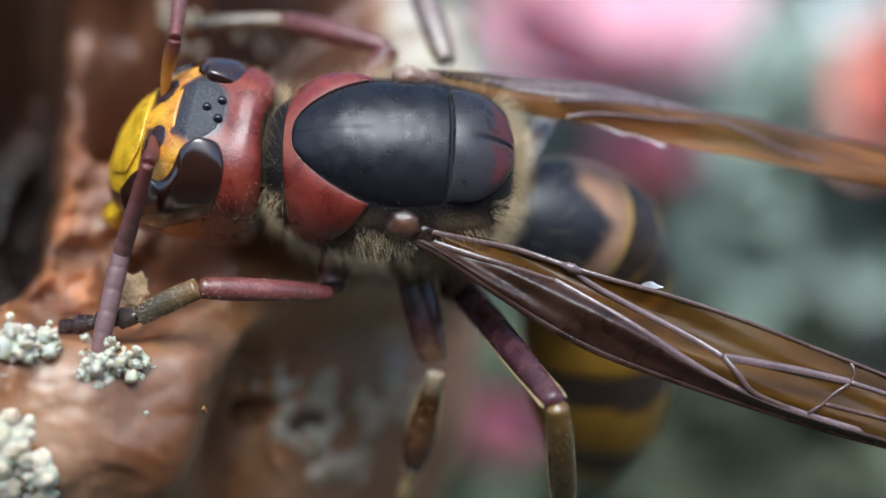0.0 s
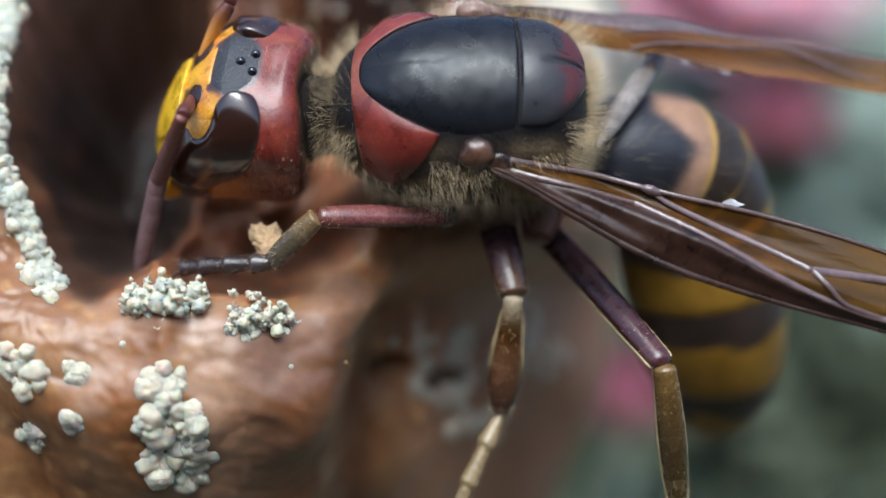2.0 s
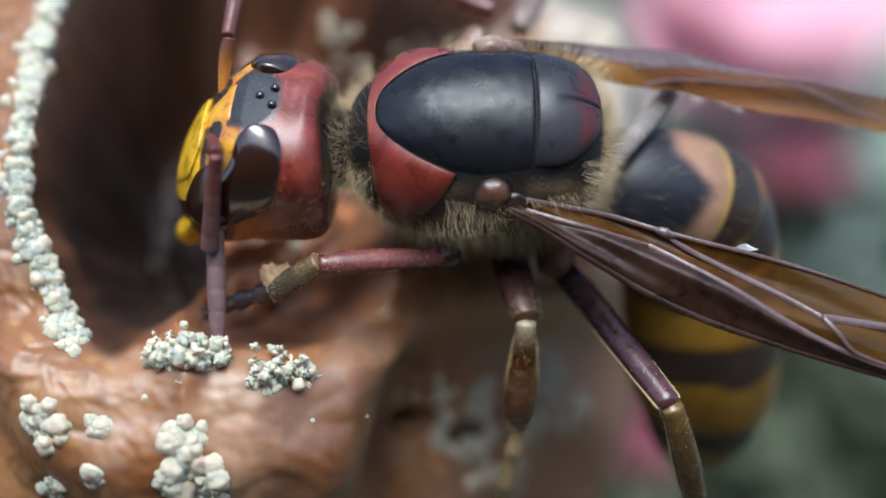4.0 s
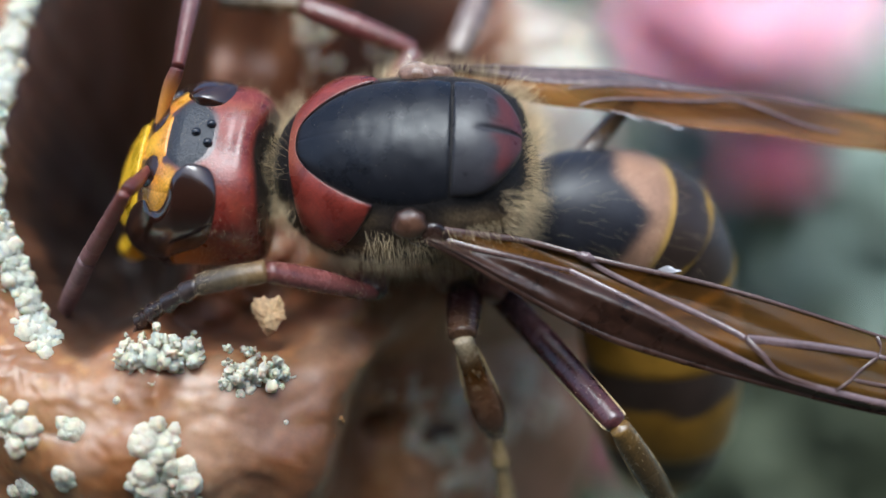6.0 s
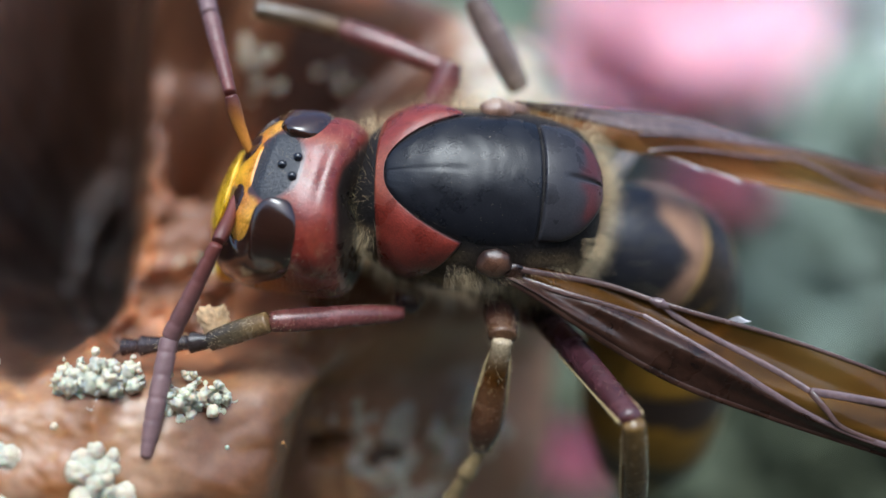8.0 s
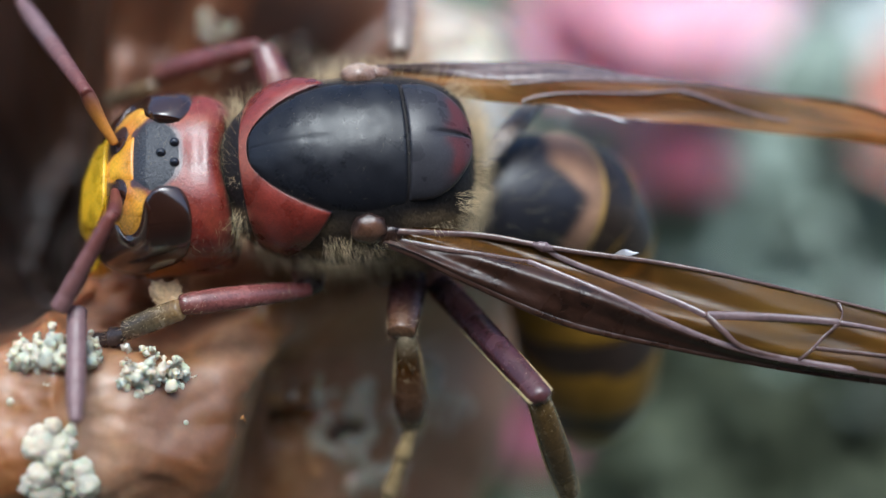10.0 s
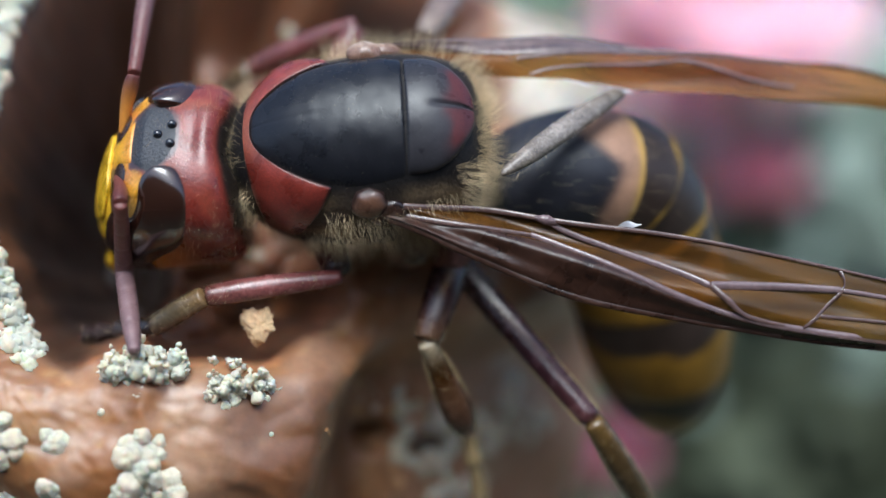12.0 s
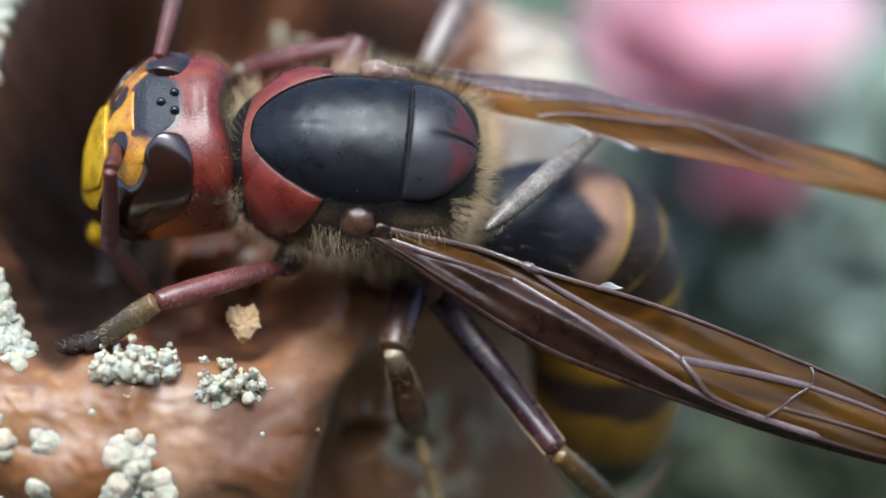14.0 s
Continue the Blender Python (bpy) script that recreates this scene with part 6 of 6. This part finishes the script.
    walk(foreleg_r_0, [
        (0, pose(0.001600, -0.002000, -0.002600, 67.30, -0.00, -27.67)),
        (0.5, pose(0.001600, -0.002000, -0.002600, 67.93, -0.00, -28.82)),
        (1, pose(0.001600, -0.002000, -0.002600, 66.47, -0.00, -26.45)),
        (1.5, pose(0.001600, -0.002000, -0.002600, 67.50, -0.00, -28.85)),
        (2, pose(0.001600, -0.002000, -0.002600, 70.94, -0.00, -32.09)),
        (2.5, pose(0.001600, -0.002000, -0.002600, 71.41, 0.00, -17.95)),
        (3, pose(0.001600, -0.002000, -0.002600, 72.64, 0.00, -35.14)),
        (5.5, pose(0.001600, -0.002000, -0.002600, 74.71, -0.00, -28.59)),
        (6, pose(0.001600, -0.002000, -0.002600, 76.41, -0.00, -26.44)),
        (6.5, pose(0.001600, -0.002000, -0.002600, 70.26, -0.00, -14.81)),
        (7, pose(0.001600, -0.002000, -0.002600, 66.35, -0.00, 3.08)),
        (7.5, pose(0.001600, -0.002000, -0.002600, 56.39, 0.00, -8.39)),
        (8, pose(0.001600, -0.002000, -0.002600, 69.10, -0.00, -14.29)),
        (8.5, pose(0.001600, -0.002000, -0.002600, 74.02, -0.00, -13.82)),
        (9, pose(0.001600, -0.002000, -0.002600, 90.25, -0.00, 32.46)),
        (11.5, pose(0.001600, -0.002000, -0.002600, 69.34, -0.00, -21.05)),
        (12, pose(0.001600, -0.002000, -0.002600, 73.53, -0.00, -25.10)),
        (12.5, pose(0.001600, -0.002000, -0.002600, 78.52, 0.00, -21.60)),
        (13, pose(0.001600, -0.002000, -0.002600, 80.33, -0.00, -24.03)),
        (13.5, pose(0.001600, -0.002000, -0.002600, 75.42, 0.00, -22.77)),
        (14, pose(0.001600, -0.002000, -0.002600, 72.48, 0.00, -20.26)),
    ])
    walk(foreleg_r_1, [
        (0, pose(0.000104, -0.004853, -0.001252, 107.38, -0.00, 68.49)),
        (0.5, pose(0.000066, -0.004789, -0.001309, 109.41, -0.00, 63.00)),
        (1, pose(0.000216, -0.004781, -0.001248, 106.61, -0.00, 50.33)),
        (1.5, pose(-0.000001, -0.004907, -0.001225, 102.26, -0.00, 49.25)),
        (2, pose(-0.000180, -0.004839, -0.001442, 104.63, 0.00, 55.52)),
        (2.5, pose(0.000605, -0.005070, -0.001514, 102.83, -0.00, 56.22)),
        (3, pose(-0.000844, -0.005472, -0.001273, 109.43, 0.00, 51.61)),
        (5.5, pose(-0.000176, -0.005258, -0.001585, 82.84, -0.00, 67.80)),
        (6, pose(0.000073, -0.005070, -0.001771, 75.77, 0.00, 71.25)),
        (6.5, pose(0.000784, -0.005087, -0.001454, 80.66, -0.00, 80.75)),
        (7, pose(0.001768, -0.005123, -0.001230, 101.71, 0.00, 75.01)),
        (7.5, pose(0.001138, -0.005134, -0.000494, 95.18, -0.00, 64.59)),
        (8, pose(0.000856, -0.004920, -0.001450, 100.96, -0.00, 66.48)),
        (8.5, pose(0.000831, -0.005128, -0.001677, 102.41, -0.00, 71.64)),
        (9, pose(0.003730, -0.005348, -0.002617, 117.23, 0.00, 83.72)),
        (11.5, pose(0.000327, -0.005308, -0.001263, 105.35, -0.00, 101.43)),
        (12, pose(0.000110, -0.005180, -0.001562, 105.98, 0.00, 100.63)),
        (12.5, pose(0.000312, -0.005255, -0.001889, 101.86, -0.00, 102.46)),
        (13, pose(0.000178, -0.005188, -0.002005, 100.08, -0.00, 106.47)),
        (13.5, pose(0.000276, -0.005154, -0.001711, 95.78, -0.00, 106.74)),
        (14, pose(0.000501, -0.004977, -0.001598, 104.93, -0.00, 101.10)),
    ])
    walk(foreleg_r_2, [
        (0, pose(0.003869, -0.006336, -0.002519, 94.86, -0.00, 95.08)),
        (0.5, pose(0.003628, -0.006605, -0.002718, 90.26, -0.00, 99.57)),
        (1, pose(0.003344, -0.007375, -0.002459, 104.49, -0.00, 69.74)),
        (1.5, pose(0.003137, -0.007611, -0.002125, 94.87, -0.00, 63.91)),
        (2, pose(0.003201, -0.007162, -0.002513, 97.71, -0.00, 67.53)),
        (2.5, pose(0.004041, -0.007368, -0.002456, 98.42, -0.00, 68.97)),
        (3, pose(0.002290, -0.007955, -0.002683, 99.87, -0.00, 68.14)),
        (5.5, pose(0.003719, -0.006848, -0.001057, 97.62, 0.00, 61.82)),
        (6, pose(0.003965, -0.006391, -0.000729, 94.85, -0.00, 79.54)),
        (6.5, pose(0.004913, -0.005760, -0.000766, 112.85, -0.00, 73.79)),
        (7, pose(0.005778, -0.006196, -0.002091, 121.64, -0.00, 58.39)),
        (7.5, pose(0.004952, -0.006947, -0.000877, 101.84, -0.00, 69.10)),
        (8, pose(0.004673, -0.006581, -0.002255, 82.91, -0.00, 84.08)),
        (8.5, pose(0.004760, -0.006433, -0.002588, 125.85, -0.00, 73.70)),
        (9, pose(0.007477, -0.005761, -0.004557, 133.39, 0.00, 75.74)),
        (11.5, pose(0.004334, -0.004497, -0.002385, 144.04, 0.00, 77.73)),
        (12, pose(0.004116, -0.004429, -0.002729, 141.01, -0.00, 78.75)),
        (12.5, pose(0.004363, -0.004360, -0.002760, 140.39, -0.00, 85.53)),
        (13, pose(0.004182, -0.004005, -0.002747, 143.22, -0.00, 88.50)),
        (13.5, pose(0.004315, -0.003939, -0.002137, 148.69, -0.00, 89.13)),
        (14, pose(0.004521, -0.004189, -0.002690, 150.40, 0.00, 81.16)),
    ])
    walk(midleg_r_0, [
        (0, pose(-0.001881, -0.004695, -0.001659, 97.62, -0.00, 17.03)),
        (0.5, pose(-0.002024, -0.004467, -0.001640, 103.34, -0.00, 9.09)),
        (1, pose(-0.001838, -0.004766, -0.001529, 94.48, -0.00, -2.96)),
        (1.5, pose(-0.001558, -0.005108, -0.001601, 100.94, -0.00, 10.38)),
        (2, pose(-0.000964, -0.004954, -0.001944, 104.80, 0.00, -12.09)),
        (2.5, pose(-0.001340, -0.005190, -0.002038, 112.16, -0.00, -21.58)),
        (3, pose(-0.001459, -0.005127, -0.001953, 112.21, -0.00, -22.86)),
        (5.5, pose(-0.001668, -0.005204, -0.002331, 101.62, -0.00, -14.38)),
        (6, pose(-0.001207, -0.005188, -0.002436, 100.75, -0.00, -15.92)),
        (6.5, pose(-0.001248, -0.004798, -0.002179, 100.25, -0.00, -6.16)),
        (7, pose(-0.001302, -0.004607, -0.001734, 107.16, -0.00, 2.50)),
        (7.5, pose(-0.001410, -0.004725, -0.001500, 65.12, -0.00, 29.41)),
        (8, pose(-0.001655, -0.004556, -0.001819, 68.81, -0.00, 34.42)),
        (8.5, pose(-0.001631, -0.004819, -0.001830, 79.32, -0.00, 31.04)),
        (9, pose(-0.001850, -0.004627, -0.002013, 104.27, -0.00, 14.05)),
        (11.5, pose(-0.002074, -0.004910, -0.002133, 110.73, -0.00, -19.30)),
        (12, pose(-0.002119, -0.004881, -0.002354, 115.31, -0.00, -24.55)),
        (12.5, pose(-0.001903, -0.004929, -0.002776, 106.31, -0.00, -23.72)),
        (13, pose(-0.001791, -0.004817, -0.002785, 103.58, -0.00, -24.24)),
        (13.5, pose(-0.001830, -0.004784, -0.002487, 100.40, 0.00, -23.15)),
        (14, pose(-0.001848, -0.004656, -0.002294, 93.14, -0.00, -18.12)),
    ])
    walk(hindleg_r_0, [
        (0, pose(-0.005735, -0.003692, -0.002746, 56.58, 0.00, 158.02)),
        (0.5, pose(-0.005969, -0.003415, -0.002495, 56.19, -0.00, 155.47)),
        (1, pose(-0.005754, -0.003516, -0.002619, 55.66, -0.00, 159.30)),
        (1.5, pose(-0.005898, -0.003798, -0.003063, 57.56, -0.00, 152.39)),
        (2, pose(-0.006385, -0.002277, -0.001882, 69.71, 0.00, 150.86)),
        (2.5, pose(-0.006414, -0.002280, -0.002034, 68.84, -0.00, 148.68)),
        (3, pose(-0.006220, -0.002025, -0.001912, 69.54, 0.00, 146.45)),
        (5.5, pose(-0.006578, -0.002809, -0.002632, 77.15, 0.00, 144.82)),
        (6, pose(-0.006561, -0.002694, -0.002839, 91.83, -0.00, 142.07)),
        (6.5, pose(-0.005706, -0.002084, -0.002099, 67.34, -0.00, 149.95)),
        (7, pose(-0.005217, -0.001917, -0.001181, 70.32, -0.00, 145.08)),
        (7.5, pose(-0.004893, -0.003849, -0.003379, 69.23, 0.00, 151.82)),
        (8, pose(-0.005725, -0.002793, -0.002969, 64.62, -0.00, 143.69)),
        (8.5, pose(-0.005874, -0.003324, -0.002568, 66.67, -0.00, 148.19)),
        (9, pose(-0.005924, -0.003197, -0.002494, 63.11, -0.00, 144.83)),
        (11.5, pose(-0.007579, -0.001288, -0.001177, 72.40, -0.00, 133.94)),
        (12, pose(-0.007827, -0.001168, -0.001318, 67.24, -0.00, 131.02)),
        (12.5, pose(-0.007422, -0.001565, -0.001777, 73.52, -0.00, 132.98)),
        (13, pose(-0.007519, -0.001480, -0.001504, 70.42, -0.00, 135.33)),
        (13.5, pose(-0.007163, -0.001318, -0.001233, 65.22, -0.00, 141.44)),
        (14, pose(-0.007100, -0.001329, -0.000852, 71.59, -0.00, 142.03)),
    ])
    walk(wing_l, [
        (0, pose(-0.000850, 0.002600, 0.000750, 12.20, -1.28, 169.12)),
        (0.5, pose(-0.000850, 0.002600, 0.000750, 12.18, -4.06, 167.19)),
        (1, pose(-0.000850, 0.002600, 0.000750, 12.24, -2.98, 169.24)),
        (1.5, pose(-0.000850, 0.002600, 0.000750, 12.15, 2.24, 168.38)),
        (2, pose(-0.000850, 0.002600, 0.000750, 12.23, 4.80, 170.15)),
        (2.5, pose(-0.000850, 0.002600, 0.000750, 12.20, 5.38, 169.21)),
        (3, pose(-0.000850, 0.002600, 0.000750, 12.11, 4.99, 167.41)),
        (5.5, pose(-0.000850, 0.002600, 0.000750, 12.44, 9.41, 173.42)),
        (6, pose(-0.000850, 0.002600, 0.000750, 12.44, 10.33, 172.64)),
        (6.5, pose(-0.000850, 0.002600, 0.000750, 12.28, 5.54, 171.24)),
        (7, pose(-0.000850, 0.002600, 0.000750, 12.07, 0.93, 166.52)),
        (7.5, pose(-0.000850, 0.002600, 0.000750, 12.38, 9.58, 171.60)),
        (8, pose(-0.000850, 0.002600, 0.000750, 12.25, -2.86, 169.64)),
        (8.5, pose(-0.000850, 0.002600, 0.000750, 12.33, -7.29, 168.58)),
        (9, pose(-0.000850, 0.002600, 0.000750, 12.45, -10.22, 168.60)),
        (11.5, pose(-0.000850, 0.002600, 0.000750, 12.32, 7.37, 171.46)),
        (12, pose(-0.000850, 0.002600, 0.000750, 12.35, 6.47, 172.69)),
        (12.5, pose(-0.000850, 0.002600, 0.000750, 12.41, 8.45, 173.39)),
        (13, pose(-0.000850, 0.002600, 0.000750, 12.34, 6.22, 172.69)),
        (13.5, pose(-0.000850, 0.002600, 0.000750, 12.32, 5.92, 171.98)),
        (14, pose(-0.000850, 0.002600, 0.000750, 12.29, 4.07, 171.85)),
    ])
    walk(wing_r, [
        (0, pose(-0.000850, -0.002600, 0.000750, -13.28, 4.91, 167.95)),
        (0.5, pose(-0.000850, -0.002600, 0.000750, -12.75, 1.77, 166.30)),
        (1, pose(-0.000850, -0.002600, 0.000750, -12.84, 2.32, 166.91)),
        (1.5, pose(-0.000850, -0.002600, 0.000750, -13.74, 7.57, 167.73)),
        (2, pose(-0.000850, -0.002600, 0.000750, -14.66, 12.40, 170.26)),
        (2.5, pose(-0.000850, -0.002600, 0.000750, -14.86, 13.36, 169.83)),
        (3, pose(-0.000850, -0.002600, 0.000750, -14.92, 13.65, 167.86)),
        (5.5, pose(-0.000850, -0.002600, 0.000750, -15.42, 16.26, 173.87)),
        (6, pose(-0.000850, -0.002600, 0.000750, -15.58, 16.78, 171.65)),
        (6.5, pose(-0.000850, -0.002600, 0.000750, -14.72, 12.71, 170.12)),
        (7, pose(-0.000850, -0.002600, 0.000750, -14.03, 9.21, 166.91)),
        (7.5, pose(-0.000850, -0.002600, 0.000750, -15.70, 17.31, 171.91)),
        (8, pose(-0.000850, -0.002600, 0.000750, -13.60, 6.84, 167.11)),
        (8.5, pose(-0.000850, -0.002600, 0.000750, -12.67, 1.31, 165.99)),
        (9, pose(-0.000850, -0.002600, 0.000750, -12.25, -1.13, 163.83)),
        (11.5, pose(-0.000850, -0.002600, 0.000750, -14.75, 12.80, 168.43)),
        (12, pose(-0.000850, -0.002600, 0.000750, -14.72, 12.67, 169.19)),
        (12.5, pose(-0.000850, -0.002600, 0.000750, -15.13, 14.70, 170.98)),
        (13, pose(-0.000850, -0.002600, 0.000750, -14.69, 12.56, 169.82)),
        (13.5, pose(-0.000850, -0.002600, 0.000750, -14.51, 11.62, 169.85)),
        (14, pose(-0.000850, -0.002600, 0.000750, -14.18, 9.94, 169.58)),
    ])
    walk(gaster, [
        (0, pose(-0.004750, 0.000200, -0.003200, 0.68, 1.56, 3.81)),
        (0.5, pose(-0.004750, 0.000200, -0.003200, 1.05, 1.87, 4.43)),
        (1, pose(-0.004750, 0.000200, -0.003200, 1.11, 2.72, 6.24)),
        (1.5, pose(-0.004750, 0.000200, -0.003200, 0.69, 2.42, 4.62)),
        (2, pose(-0.004750, 0.000200, -0.003200, 1.04, 3.28, 6.03)),
        (2.5, pose(-0.004750, 0.000200, -0.003200, 0.31, 1.06, 2.15)),
        (3, pose(-0.004750, 0.000200, -0.003200, -0.01, -0.04, -0.09)),
        (5.5, pose(-0.004750, 0.000200, -0.003200, 0.09, 1.38, 2.88)),
        (6, pose(-0.004750, 0.000200, -0.003200, 0.03, -0.46, -1.04)),
        (6.5, pose(-0.004750, 0.000200, -0.003200, -0.00, -0.00, -0.00)),
        (7, pose(-0.004750, 0.000200, -0.003200, 0.01, 0.01, 0.02)),
        (7.5, pose(-0.004750, 0.000200, -0.003200, 0.02, 0.19, 0.38)),
        (8, pose(-0.004750, 0.000200, -0.003200, 0.28, 0.36, 1.15)),
        (8.5, pose(-0.004750, 0.000200, -0.003200, 1.67, 1.82, 5.23)),
        (9, pose(-0.004750, 0.000200, -0.003200, 1.20, 1.12, 3.73)),
        (11.5, pose(-0.005400, 0.000200, -0.003200, 0.01, 1.18, 2.52)),
        (12, pose(-0.005400, 0.000200, -0.003200, 0.15, 2.01, 4.71)),
        (12.5, pose(-0.005400, 0.000200, -0.003200, -0.02, 0.92, 2.32)),
        (13, pose(-0.005400, 0.000200, -0.003200, 0.03, 0.67, 1.83)),
        (13.5, pose(-0.005400, 0.000200, -0.003200, 0.02, 0.62, 1.56)),
        (14, pose(-0.005400, 0.000200, -0.003200, 0.18, 1.30, 3.20)),
    ])
    walk(crumb, [
        (0, pose(-0.006196, 0.002868, -0.001399, 0.00, -0.00, 0.00)),
        (0.5, pose(-0.006464, 0.002999, -0.001443, 0.00, -0.00, 0.00)),
        (1, pose(-0.006413, 0.002936, -0.001506, 0.00, -0.00, 0.00)),
        (1.5, pose(-0.006278, 0.002446, -0.001325, 0.00, -0.00, 0.00)),
        (2, pose(-0.006381, 0.002076, -0.001199, 0.00, -0.00, 0.00)),
        (2.5, pose(-0.006753, 0.002029, -0.000687, 0.00, -0.00, 0.00)),
        (3, pose(-0.007053, 0.001986, -0.000388, 0.00, -0.00, 0.00)),
        (5.5, pose(-0.006082, 0.002031, -0.001668, 0.00, -0.00, 0.00)),
        (6, pose(-0.006156, 0.002120, -0.001784, 0.00, -0.00, 0.00)),
        (6.5, pose(-0.006136, 0.002200, -0.001933, 0.00, -0.00, 0.00)),
        (7, pose(-0.005983, 0.002221, -0.001139, 0.00, -0.00, 0.00)),
        (7.5, pose(-0.006356, 0.002298, -0.001238, 0.00, -0.00, 0.00)),
        (8, pose(-0.006087, 0.002413, -0.001310, 0.00, -0.00, 0.00)),
        (8.5, pose(-0.006280, 0.002584, -0.001288, 0.00, -0.00, 0.00)),
        (9, pose(-0.006310, 0.002673, -0.001290, 0.00, -0.00, 0.00)),
        (11.5, pose(-0.006240, 0.002328, -0.001562, 0.00, -0.00, 0.00)),
        (12, pose(-0.006068, 0.002197, -0.001778, 0.00, -0.00, 0.00)),
        (12.5, pose(-0.006093, 0.002148, -0.001757, 0.00, -0.00, 0.00)),
        (13, pose(-0.006115, 0.002167, -0.001759, 0.00, -0.00, 0.00)),
        (13.5, pose(-0.006213, 0.002208, -0.001549, 0.00, -0.00, 0.00)),
        (14, pose(-0.006236, 0.002234, -0.001693, 0.00, -0.00, 0.00)),
    ])


motions()
